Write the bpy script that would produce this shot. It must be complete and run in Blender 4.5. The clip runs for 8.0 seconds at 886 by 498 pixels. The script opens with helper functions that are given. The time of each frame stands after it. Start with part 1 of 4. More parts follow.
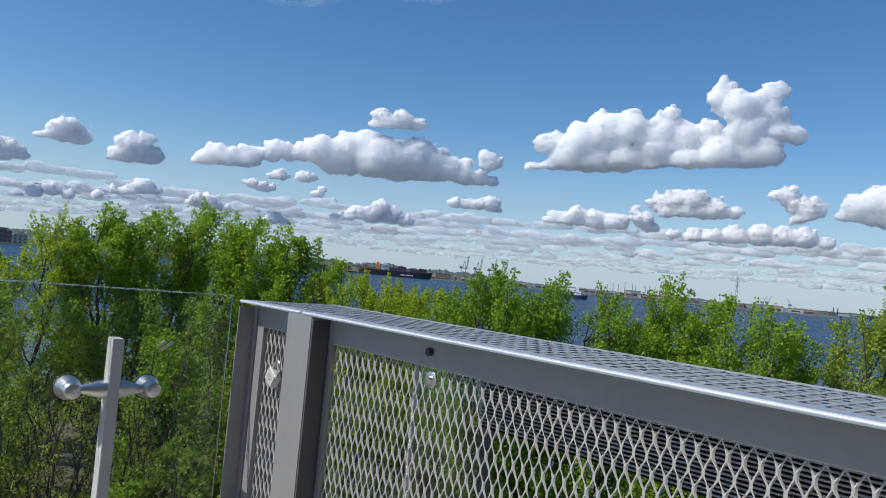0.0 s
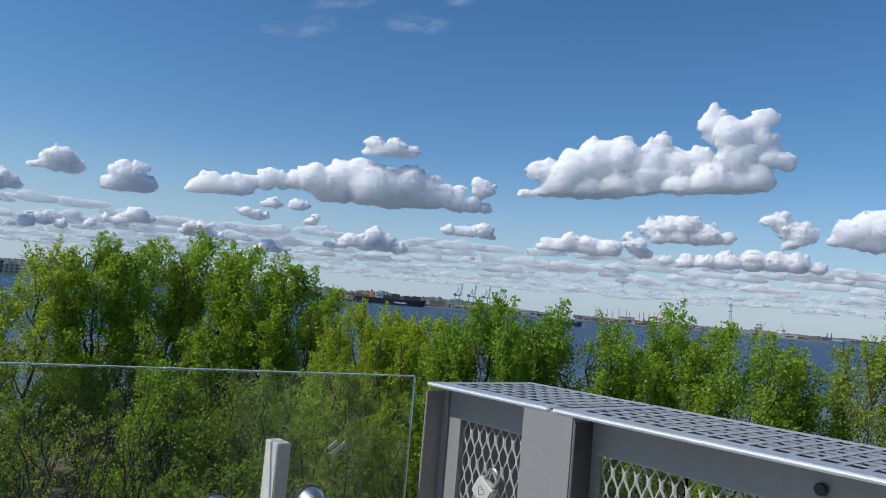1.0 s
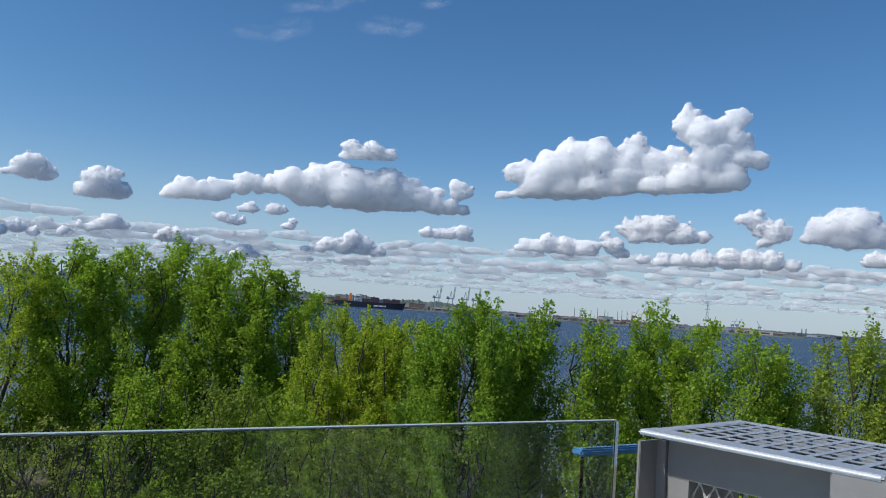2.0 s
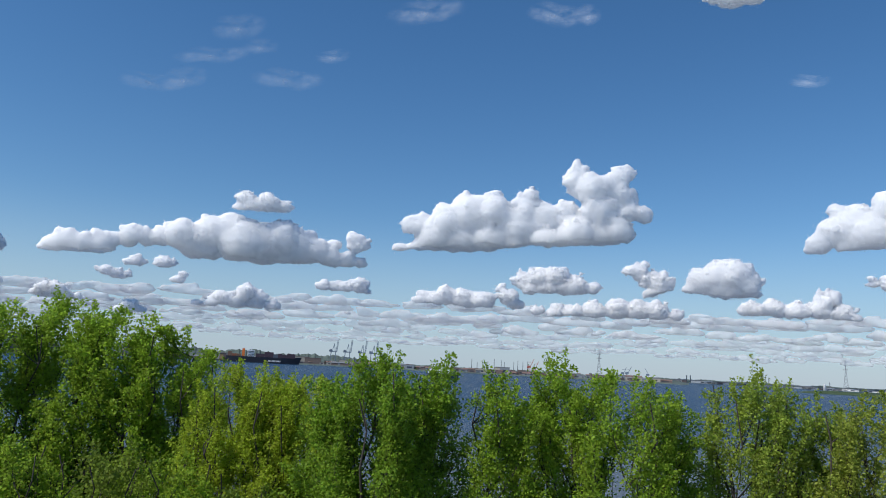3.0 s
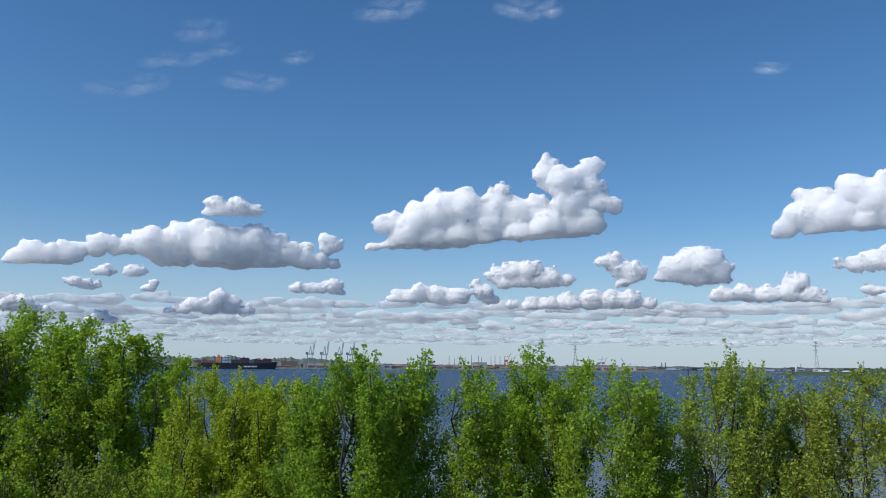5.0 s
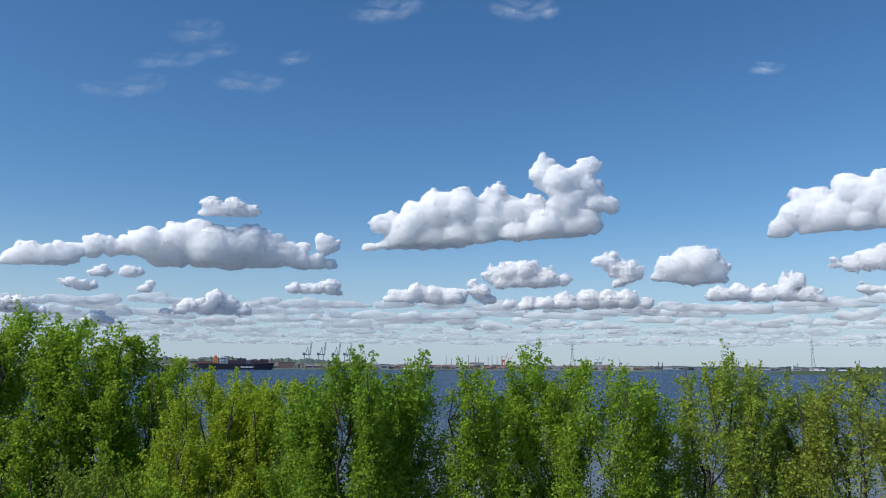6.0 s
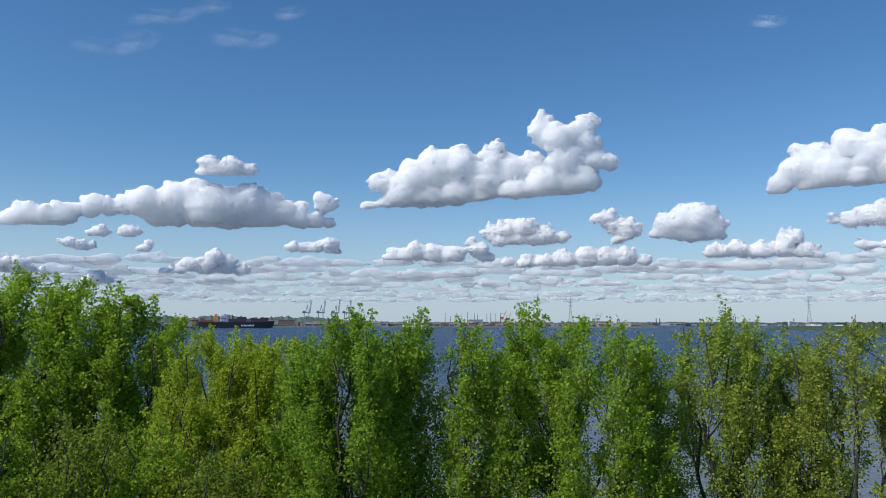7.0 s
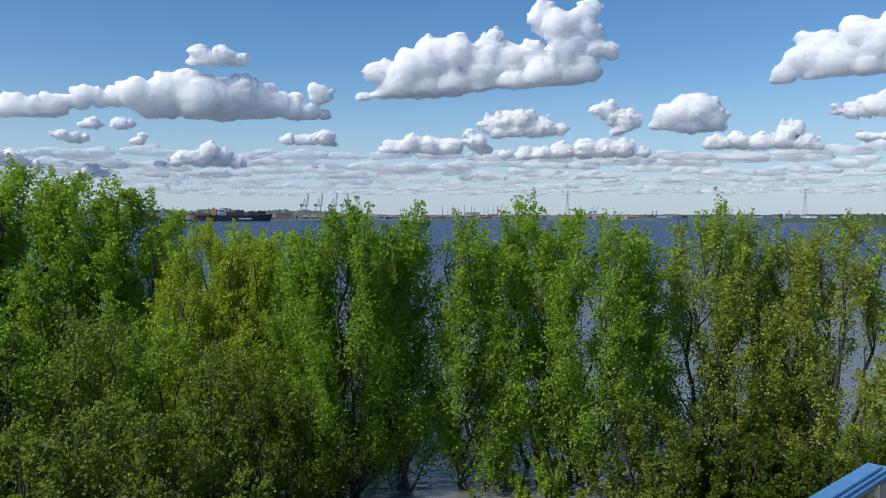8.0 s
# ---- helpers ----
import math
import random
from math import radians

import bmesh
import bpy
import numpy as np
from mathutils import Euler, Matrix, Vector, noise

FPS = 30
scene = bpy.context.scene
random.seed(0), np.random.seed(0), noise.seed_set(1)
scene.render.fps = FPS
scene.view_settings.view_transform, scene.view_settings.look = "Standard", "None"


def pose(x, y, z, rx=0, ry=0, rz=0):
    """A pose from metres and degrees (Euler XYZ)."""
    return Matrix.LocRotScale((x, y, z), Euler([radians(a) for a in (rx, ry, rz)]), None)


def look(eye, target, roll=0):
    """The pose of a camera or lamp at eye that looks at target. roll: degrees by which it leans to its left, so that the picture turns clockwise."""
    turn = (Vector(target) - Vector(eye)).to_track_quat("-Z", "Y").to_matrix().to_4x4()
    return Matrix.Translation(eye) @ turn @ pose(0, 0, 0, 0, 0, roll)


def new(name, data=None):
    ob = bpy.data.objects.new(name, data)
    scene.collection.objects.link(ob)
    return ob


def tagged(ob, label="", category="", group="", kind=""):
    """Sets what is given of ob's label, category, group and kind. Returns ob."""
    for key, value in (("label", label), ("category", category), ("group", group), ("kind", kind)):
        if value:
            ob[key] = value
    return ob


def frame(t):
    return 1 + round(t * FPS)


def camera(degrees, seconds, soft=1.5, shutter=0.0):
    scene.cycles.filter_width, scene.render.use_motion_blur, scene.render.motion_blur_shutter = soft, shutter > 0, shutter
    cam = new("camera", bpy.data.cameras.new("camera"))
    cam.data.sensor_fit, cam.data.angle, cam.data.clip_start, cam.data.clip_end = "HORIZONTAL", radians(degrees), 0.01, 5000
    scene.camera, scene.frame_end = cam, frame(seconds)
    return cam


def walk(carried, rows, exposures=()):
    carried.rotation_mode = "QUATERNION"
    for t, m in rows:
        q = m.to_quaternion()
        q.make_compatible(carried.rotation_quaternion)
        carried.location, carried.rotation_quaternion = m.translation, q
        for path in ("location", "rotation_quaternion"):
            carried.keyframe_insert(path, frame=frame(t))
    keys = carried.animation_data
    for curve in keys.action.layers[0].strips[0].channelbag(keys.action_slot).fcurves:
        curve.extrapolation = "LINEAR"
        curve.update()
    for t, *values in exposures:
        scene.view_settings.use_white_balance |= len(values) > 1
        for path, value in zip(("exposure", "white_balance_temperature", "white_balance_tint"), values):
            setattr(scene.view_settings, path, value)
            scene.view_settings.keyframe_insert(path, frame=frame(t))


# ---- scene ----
# camera and its path: held up behind a mesh guard, then out over a glass balustrade
cam = camera(60.29, 8.0, soft=1.0)
ROWS = [
    (0, pose(0.000, 0.000, 15.000, 92.01, -5.37, 0.29)),
    (0.5, pose(-0.130, 0.137, 15.017, 93.21, -4.98, 0.97)),
    (1, pose(-0.326, 0.298, 15.028, 94.10, -5.06, -0.18)),
    (1.2, pose(-0.406, 0.361, 15.021, 94.10, -5.18, -1.49)),
    (2.3, pose(-0.600, 0.706, 15.032, 94.89, -3.99, -1.70)),
    (2.5, pose(-0.661, 0.822, 15.044, 96.31, -3.96, -2.48)),
    (2.7, pose(-0.684, 0.886, 15.046, 97.75, -3.50, -5.60)),
    (2.9, pose(-0.706, 0.949, 15.049, 98.65, -3.08, -9.00)),
    (3, pose(-0.717, 0.981, 15.050, 98.79, -2.99, -9.37)),
    (3.5, pose(-0.693, 1.017, 15.047, 98.73, -2.81, -10.40)),
    (4, pose(-0.656, 1.070, 15.042, 98.63, -2.25, -10.55)),
    (4.5, pose(-0.641, 1.113, 15.038, 98.63, -0.94, -10.67)),
    (6, pose(-0.632, 1.235, 15.055, 98.67, -0.38, -11.25)),
    (6.5, pose(-0.618, 1.282, 15.062, 98.46, -0.33, -11.43)),
    (6.8, pose(-0.605, 1.305, 15.066, 97.15, -0.16, -11.47)),
    (7, pose(-0.596, 1.320, 15.069, 95.51, -0.06, -11.32)),
    (7.2, pose(-0.588, 1.317, 15.072, 92.25, -0.02, -11.45)),
    (7.35, pose(-0.583, 1.315, 15.075, 89.90, 0.02, -11.45)),
    (7.5, pose(-0.577, 1.313, 15.078, 88.64, 0.04, -11.35)),
    (8, pose(-0.573, 1.275, 15.059, 87.48, 0.06, -11.52)),
]
walk(cam, ROWS, ((0, 0.0), (1.0, -0.1), (1.2, -0.1), (2.5, -0.1), (4.0, -0.05), (6.5, -0.05), (8.0, 0.0)))

# ---- light ----
SUN_EL, SUN_AZ = 48.5, -110.0          # degrees; azimuth clockwise from +y
world = bpy.data.worlds.new("sky")
scene.world = world
world.use_nodes = True
wn = world.node_tree
sky = wn.nodes.new("ShaderNodeTexSky")
sky.sky_type = 'NISHITA'
sky.sun_disc = False
sky.sun_elevation, sky.sun_rotation = radians(SUN_EL), radians(SUN_AZ)
sky.altitude, sky.air_density, sky.dust_density, sky.ozone_density = 300, 1.0, 0.2, 4.0
rich = wn.nodes.new("ShaderNodeHueSaturation")          # clear, deep blue spring sky
rich.inputs["Saturation"].default_value = 1.21
wn.links.new(sky.outputs[0], rich.inputs["Color"])
where, split = wn.nodes.new("ShaderNodeTexCoord"), wn.nodes.new("ShaderNodeSeparateXYZ")
wn.links.new(where.outputs["Generated"], split.inputs[0])
low = wn.nodes.new("ShaderNodeMapRange")                # pale blue haze low over the horizon
low.interpolation_type = 'SMOOTHSTEP'
low.inputs[1].default_value, low.inputs[2].default_value = -0.02, 0.20
low.inputs[3].default_value, low.inputs[4].default_value = 0.78, 0.0
wn.links.new(split.outputs[2], low.inputs[0])
haze = wn.nodes.new("ShaderNodeMix")
haze.data_type = 'RGBA'
haze.inputs[7].default_value = (3.3, 4.5, 6.0, 1)
wn.links.new(low.outputs[0], haze.inputs[0])
wn.links.new(rich.outputs[0], haze.inputs[6])
wn.links.new(haze.outputs[2], wn.nodes["Background"].inputs[0])
wn.nodes["Background"].inputs[1].default_value = 0.115
sun_dir = Vector((math.sin(radians(SUN_AZ)) * math.cos(radians(SUN_EL)),
                  math.cos(radians(SUN_AZ)) * math.cos(radians(SUN_EL)), math.sin(radians(SUN_EL))))
sun = new("sun", bpy.data.lights.new("sun", 'SUN'))
sun.data.energy, sun.data.angle, sun.data.color = 4.1, radians(0.53), (1.0, 0.96, 0.9)
sun.matrix_world = look(sun_dir * 100, (0, 0, 0))

# ---- materials ----
def material(name, color, rough=0.6, metal=0.0, vary=0.15, scale=3.0, bump=0.0, fine=8.0, island=0.0,
             translucent=0.0, spec=0.5, hue=0.0):
    """Principled surface whose colour drifts at two scales, with optional bump and random tint per piece."""
    m = bpy.data.materials.new(name)
    m.use_nodes = True
    nt = m.node_tree
    b = nt.nodes["Principled BSDF"]
    b.inputs["Roughness"].default_value, b.inputs["Metallic"].default_value = rough, metal
    b.inputs["Specular IOR Level"].default_value = spec
    co = nt.nodes.new("ShaderNodeTexCoord")
    n1, n2 = nt.nodes.new("ShaderNodeTexNoise"), nt.nodes.new("ShaderNodeTexNoise")
    for n, s in ((n1, scale), (n2, scale * fine)):
        n.inputs["Scale"].default_value, n.inputs["Detail"].default_value = s, 4
        nt.links.new(co.outputs["Object"], n.inputs["Vector"])
    add = nt.nodes.new("ShaderNodeMath")
    add.operation = 'ADD'
    nt.links.new(n1.outputs[0], add.inputs[0])
    nt.links.new(n2.outputs[0], add.inputs[1])
    span = nt.nodes.new("ShaderNodeMapRange")
    span.inputs[1].default_value, span.inputs[2].default_value = 0.6, 1.4
    span.inputs[3].default_value, span.inputs[4].default_value = 1 - vary, 1 + vary
    nt.links.new(add.outputs[0], span.inputs[0])
    value = span.outputs[0]
    hsv = nt.nodes.new("ShaderNodeHueSaturation")
    hsv.inputs["Color"].default_value = (*color, 1)
    if island:
        geo = nt.nodes.new("ShaderNodeNewGeometry")
        rnd = nt.nodes.new("ShaderNodeMapRange")
        rnd.inputs[3].default_value, rnd.inputs[4].default_value = 1 - island, 1 + island
        nt.links.new(geo.outputs["Random Per Island"], rnd.inputs[0])
        mul = nt.nodes.new("ShaderNodeMath")
        mul.operation = 'MULTIPLY'
        nt.links.new(value, mul.inputs[0])
        nt.links.new(rnd.outputs[0], mul.inputs[1])
        value = mul.outputs[0]
        if hue:
            hr = nt.nodes.new("ShaderNodeMapRange")
            hr.inputs[3].default_value, hr.inputs[4].default_value = 0.5 - hue, 0.5 + hue
            nt.links.new(n1.outputs[0], hr.inputs[0])
            nt.links.new(hr.outputs[0], hsv.inputs["Hue"])
    nt.links.new(value, hsv.inputs["Value"])
    nt.links.new(hsv.outputs[0], b.inputs["Base Color"])
    if bump:
        bp = nt.nodes.new("ShaderNodeBump")
        bp.inputs["Strength"].default_value, bp.inputs["Distance"].default_value = bump, 0.02
        nt.links.new(n2.outputs[0], bp.inputs["Height"])
        nt.links.new(bp.outputs[0], b.inputs["Normal"])
    if translucent:
        tr = nt.nodes.new("ShaderNodeBsdfTranslucent")
        nt.links.new(hsv.outputs[0], tr.inputs["Color"])
        mx = nt.nodes.new("ShaderNodeMixShader")
        mx.inputs[0].default_value = translucent
        nt.links.new(b.outputs[0], mx.inputs[1])
        nt.links.new(tr.outputs[0], mx.inputs[2])
        nt.links.new(mx.outputs[0], nt.nodes["Material Output"].inputs["Surface"])
    return m


def glass_material(name, tint):
    m = bpy.data.materials.new(name)
    m.use_nodes = True
    b = m.node_tree.nodes["Principled BSDF"]
    b.inputs["Base Color"].default_value = (*tint, 1)
    b.inputs["Transmission Weight"].default_value = 1.0
    b.inputs["Roughness"].default_value, b.inputs["IOR"].default_value = 0.0, 1.45
    return m


def water_material():
    m = bpy.data.materials.new("river_water")
    m.use_nodes = True
    nt = m.node_tree
    nt.nodes.remove(nt.nodes["Principled BSDF"])
    deep, shine, mix = nt.nodes.new("ShaderNodeBsdfDiffuse"), nt.nodes.new("ShaderNodeBsdfGlossy"), nt.nodes.new("ShaderNodeMixShader")
    place, apart, offshore, tone = (nt.nodes.new("ShaderNode" + k) for k in ("TexCoord", "SeparateXYZ", "MapRange", "Mix"))
    tone.data_type = 'RGBA'                                # pale grey by the bank, deep blue further out
    tone.inputs[6].default_value, tone.inputs[7].default_value = (0.16, 0.175, 0.18, 1), (0.014, 0.05, 0.105, 1)
    offshore.inputs[1].default_value, offshore.inputs[2].default_value = 40, 230
    nt.links.new(place.outputs["Object"], apart.inputs[0])
    nt.links.new(apart.outputs[1], offshore.inputs[0])
    nt.links.new(offshore.outputs[0], tone.inputs[0])
    nt.links.new(tone.outputs[2], deep.inputs["Color"])
    shine.inputs["Roughness"].default_value = 0.18
    mix.inputs[0].default_value = 0.29                     # choppy water: under a third of the sky comes back
    nt.links.new(deep.outputs[0], mix.inputs[1])
    nt.links.new(shine.outputs[0], mix.inputs[2])
    nt.links.new(mix.outputs[0], nt.nodes["Material Output"].inputs["Surface"])
    co = nt.nodes.new("ShaderNodeTexCoord")
    height = None
    for s, k in ((0.05, 1.0), (0.35, 0.5), (1.6, 0.2)):
        mp = nt.nodes.new("ShaderNodeMapping")
        mp.inputs["Scale"].default_value = (s * 0.6, s * 1.4, s)
        mp.inputs["Rotation"].default_value = (0, 0, 0.5)
        n = nt.nodes.new("ShaderNodeTexNoise")
        n.inputs["Scale"].default_value, n.inputs["Detail"].default_value = 1.0, 3
        nt.links.new(co.outputs["Object"], mp.inputs[0])
        nt.links.new(mp.outputs[0], n.inputs["Vector"])
        mul = nt.nodes.new("ShaderNodeMath")
        mul.operation = 'MULTIPLY_ADD'
        mul.inputs[1].default_value = k
        nt.links.new(n.outputs[0], mul.inputs[0])
        if height:
            nt.links.new(height, mul.inputs[2])
        height = mul.outputs[0]
    bp = nt.nodes.new("ShaderNodeBump")
    bp.inputs["Strength"].default_value, bp.inputs["Distance"].default_value = 1.0, 1.5
    nt.links.new(height, bp.inputs["Height"])
    nt.links.new(bp.outputs[0], shine.inputs["Normal"])
    nt.links.new(bp.outputs[0], deep.inputs["Normal"])
    return m


def cloud_material(name, depth, cover=1.0, tone=0.70):
    m = bpy.data.materials.new(name)
    m.use_nodes = True
    p = m.node_tree.nodes["Principled BSDF"]
    p.inputs["Base Color"].default_value = (tone, tone * 1.012, tone * 1.035, 1)
    p.inputs["Roughness"].default_value, p.inputs["Specular IOR Level"].default_value = 1.0, 0.0
    p.inputs["Subsurface Weight"].default_value = 1.0
    p.inputs["Subsurface Radius"].default_value = (1, 1, 1)
    p.inputs["Subsurface Scale"].default_value = depth
    p.inputs["Alpha"].default_value = cover
    return m


def vapour_material():
    """Loose shreds of cloud that let light through to their shaded side."""
    m = bpy.data.materials.new("cloud_vapour")
    m.use_nodes = True
    nt = m.node_tree
    nt.nodes.remove(nt.nodes["Principled BSDF"])
    d, t, mix = nt.nodes.new("ShaderNodeBsdfDiffuse"), nt.nodes.new("ShaderNodeBsdfTranslucent"), nt.nodes.new("ShaderNodeMixShader")
    for n in (d, t):
        n.inputs["Color"].default_value = (0.9, 0.91, 0.93, 1)
    nt.links.new(d.outputs[0], mix.inputs[1])
    nt.links.new(t.outputs[0], mix.inputs[2])
    nt.links.new(mix.outputs[0], nt.nodes["Material Output"].inputs["Surface"])
    return m


def wisp_material():
    """Thin torn cloud: streaky cover that fades out towards the sheet's rim."""
    m = bpy.data.materials.new("thin_cloud")
    m.use_nodes = True
    nt = m.node_tree
    p = nt.nodes["Principled BSDF"]
    p.inputs["Base Color"].default_value = (0.93, 0.94, 0.96, 1)
    p.inputs["Roughness"].default_value, p.inputs["Specular IOR Level"].default_value = 1.0, 0.0
    co = nt.nodes.new("ShaderNodeTexCoord")
    mp = nt.nodes.new("ShaderNodeMapping")
    mp.inputs["Scale"].default_value = (0.8, 1, 1.5)
    n = nt.nodes.new("ShaderNodeTexNoise")
    n.inputs["Scale"].default_value, n.inputs["Detail"].default_value, n.inputs["Roughness"].default_value = 0.9, 4, 0.55
    nt.links.new(co.outputs["Object"], mp.inputs[0])
    nt.links.new(mp.outputs[0], n.inputs["Vector"])
    gm = nt.nodes.new("ShaderNodeMapping")
    gm.vector_type = 'POINT'
    gm.inputs["Location"].default_value, gm.inputs["Scale"].default_value = (-1, 0, -1), (2, 0, 2)
    gr = nt.nodes.new("ShaderNodeTexGradient")
    gr.gradient_type = 'SPHERICAL'
    nt.links.new(co.outputs["Generated"], gm.inputs[0])
    nt.links.new(gm.outputs[0], gr.inputs[0])
    span = nt.nodes.new("ShaderNodeMapRange")
    span.inputs[1].default_value, span.inputs[2].default_value = 0.36, 0.9
    span.inputs[4].default_value = 0.7
    nt.links.new(n.outputs[0], span.inputs[0])
    mul = nt.nodes.new("ShaderNodeMath")
    mul.operation = 'MULTIPLY'
    nt.links.new(span.outputs[0], mul.inputs[0])
    nt.links.new(gr.outputs[0], mul.inputs[1])
    nt.links.new(mul.outputs[0], p.inputs["Alpha"])
    return m


LIP = material("folded_edge_highlight", (0.86, 0.87, 0.89), 0.38, 0.6, 0.05, 40, 0.02)
STEEL = material("grey_painted_steel", (0.265, 0.267, 0.265), 0.45, 0.1, 0.06, 12, 0.03)
GALV = material("galvanised_steel", (0.44, 0.455, 0.47), 0.36, 0.45, 0.10, 30, 0.05)
MESH = material("pale_grey_coated_steel", (0.42, 0.42, 0.4), 0.5, 0.1, 0.08, 20, 0.05)
STAINLESS = material("brushed_stainless", (0.68, 0.67, 0.65), 0.34, 1.0, 0.05, 40, 0.02)
BLUE = material("blue_painted_metal", (0.08, 0.24, 0.46), 0.22, 0.1, 0.08, 8)
# dark grey for the struts and for the shade painted on the posts
DARKGREY = material("dark_steel_and_post_shade", (0.085, 0.085, 0.088), 0.5, 0.1, 0.1, 12)
PALE = material("pale_grey_steel", (0.47, 0.48, 0.48), 0.45, 0.1, 0.06, 12, 0.03)
VOID = material("matt_black_shade", (0.012, 0.012, 0.012), 1.0, spec=0.0)
RUBBER = material("black_rubber", (0.015, 0.015, 0.015), 0.7)
DARK = material("dark_plastic", (0.03, 0.03, 0.032), 0.5)
BRASSY = material("padlock_steel", (0.62, 0.61, 0.59), 0.45, 0.25, 0.06, 60)
DECK = material("concrete_paving", (0.38, 0.36, 0.32), 0.85, 0, 0.15, 2, 0.2)
UNSEEN_WALL = material("unseen_wall_grey", (0.16, 0.145, 0.13), 0.7, 0, 0.15, 1.5, 0.1)
RENDERED = material("pale_render", (0.55, 0.53, 0.5), 0.9, 0, 0.1, 1, 0.1)
GLASS = glass_material("clear_glass", (0.85, 0.92, 0.88))
GLASS_EDGE = material("lit_green_glass_edge", (0.42, 0.5, 0.46), 0.25, 0, 0.05, 30)
GLASS_SIDE = material("shaded_green_glass_edge", (0.05, 0.12, 0.085), 0.2, 0, 0.05, 30)
WATER = water_material()
SOIL = material("river_bank_soil", (0.12, 0.1, 0.07), 0.95, 0, 0.35, 0.4, 0.5)
BARK = material("poplar_bark", (0.055, 0.046, 0.038), 0.9, 0, 0.3, 3, 0.4)
CLOUD, SMALL_CLOUD = cloud_material("sunlit_cloud", 260.0), cloud_material("small_cloud", 140.0)
FAR_CLOUD, FAINT_CLOUD = cloud_material("far_cloud", 90.0, 0.44, 0.84), cloud_material("faint_far_cloud", 70.0, 0.28, 0.84)
VAPOUR = vapour_material()
HAZE = wisp_material()
def leaf_material(name, color):
    return material(name, color, 0.6, 0, 0.2, 0.35, 0, 6, 0.32, 0.56, 0.2, 0.010)
LEAF_GREEN = leaf_material("fresh_green_leaf", (0.29, 0.425, 0.042))
LEAF_YELLOW = leaf_material("yellow_green_leaf", (0.39, 0.49, 0.045))
LEAF_DARK = leaf_material("deep_green_leaf", (0.25, 0.39, 0.04))
LEAF_OLIVE = leaf_material("olive_leaf", (0.34, 0.43, 0.065))
LEAF_TAWNY = leaf_material("tawny_olive_leaf", (0.35, 0.41, 0.07))
# darkened leaf colour: the shade under the crowns is put into it
LEAF_SHADE = leaf_material("shaded_green_leaf", (0.12, 0.18, 0.02))
LEAF_SHRUB = leaf_material("grey_green_leaf", (0.225, 0.31, 0.045))

# ---- mesh helpers ----
class Shape:
    """Collects simple solids into one mesh."""
    def __init__(self):
        self.v, self.f = [], []

    def add(self, verts, faces):
        k = len(self.v)
        self.v.extend(tuple(p) for p in verts)
        self.f.extend(tuple(i + k for i in f) for f in faces)
        return self

    def box(self, lo, hi, m=None, bev=0.0):
        bm = bmesh.new()
        bmesh.ops.create_cube(bm, size=1)
        for v in bm.verts:
            v.co = Vector([(a + b) / 2 + c * (b - a) for a, b, c in zip(lo, hi, v.co)])
        if bev:
            bmesh.ops.bevel(bm, geom=bm.edges[:], offset=bev, segments=2, affect='EDGES', clamp_overlap=True)
        if m:
            bm.transform(m)
        bm.verts.index_update()
        self.add([v.co for v in bm.verts], [[v.index for v in f.verts] for f in bm.faces])
        bm.free()
        return self

    def lathe(self, profile, m=None, n=20):
        """profile: (radius, height) pairs along local z, capped."""
        vs, fs = [], []
        for r, h in profile:
            for i in range(n):
                a = 2 * math.pi * i / n
                vs.append(Vector((r * math.cos(a), r * math.sin(a), h)))
        for j in range(len(profile) - 1):
            for i in range(n):
                fs.append((j * n + i, j * n + (i + 1) % n, (j + 1) * n + (i + 1) % n, (j + 1) * n + i))
        fs.append(tuple(range(n - 1, -1, -1)))
        fs.append(tuple(range((len(profile) - 1) * n, len(profile) * n)))
        if m:
            vs = [m @ v for v in vs]
        return self.add(vs, fs)

    def tube(self, pts, radii, n=6):
        vs, fs = [], []
        for k, p in enumerate(pts):
            a, b = pts[max(k - 1, 0)], pts[min(k + 1, len(pts) - 1)]
            d = (Vector(b) - Vector(a)).normalized()
            s = d.orthogonal().normalized()
            u = d.cross(s)
            for i in range(n):
                w = 2 * math.pi * i / n
                vs.append(Vector(p) + radii[k] * (math.cos(w) * s + math.sin(w) * u))
        for k in range(len(pts) - 1):
            for i in range(n):
                fs.append((k * n + i, k * n + (i + 1) % n, (k + 1) * n + (i + 1) % n, (k + 1) * n + i))
        fs.append(tuple(range(n - 1, -1, -1)))
        fs.append(tuple(range((len(pts) - 1) * n, len(pts) * n)))
        return self.add(vs, fs)

    def mesh(self, name, mat, smooth=False):
        me = bpy.data.meshes.new(name)
        me.from_pydata(self.v, [], self.f)
        me.materials.append(mat)
        if smooth:
            me.shade_smooth()
        me.update()
        return me


def part(name, shape, mat, parent=None, label="", smooth=False):
    me = shape if isinstance(shape, bpy.types.Mesh) else shape.mesh(name, mat, smooth)
    ob = new(name, me)
    ob.parent = parent
    if label:
        tagged(ob, label)
    return ob


def thing(name, m, label, category, group="", kind=""):
    ob = new(name)
    ob.matrix_world = m
    return tagged(ob, label, category, group, kind)


def polar(az, dist, z=0.0):
    return Vector((math.sin(radians(az)) * dist, math.cos(radians(az)) * dist, z))


def facing(az, dist, z=0.0):
    """A frame at that bearing whose local x runs to the right and y away from the roof."""
    return Matrix.Translation(polar(az, dist, z)) @ Matrix.Rotation(-radians(az), 4, 'Z')


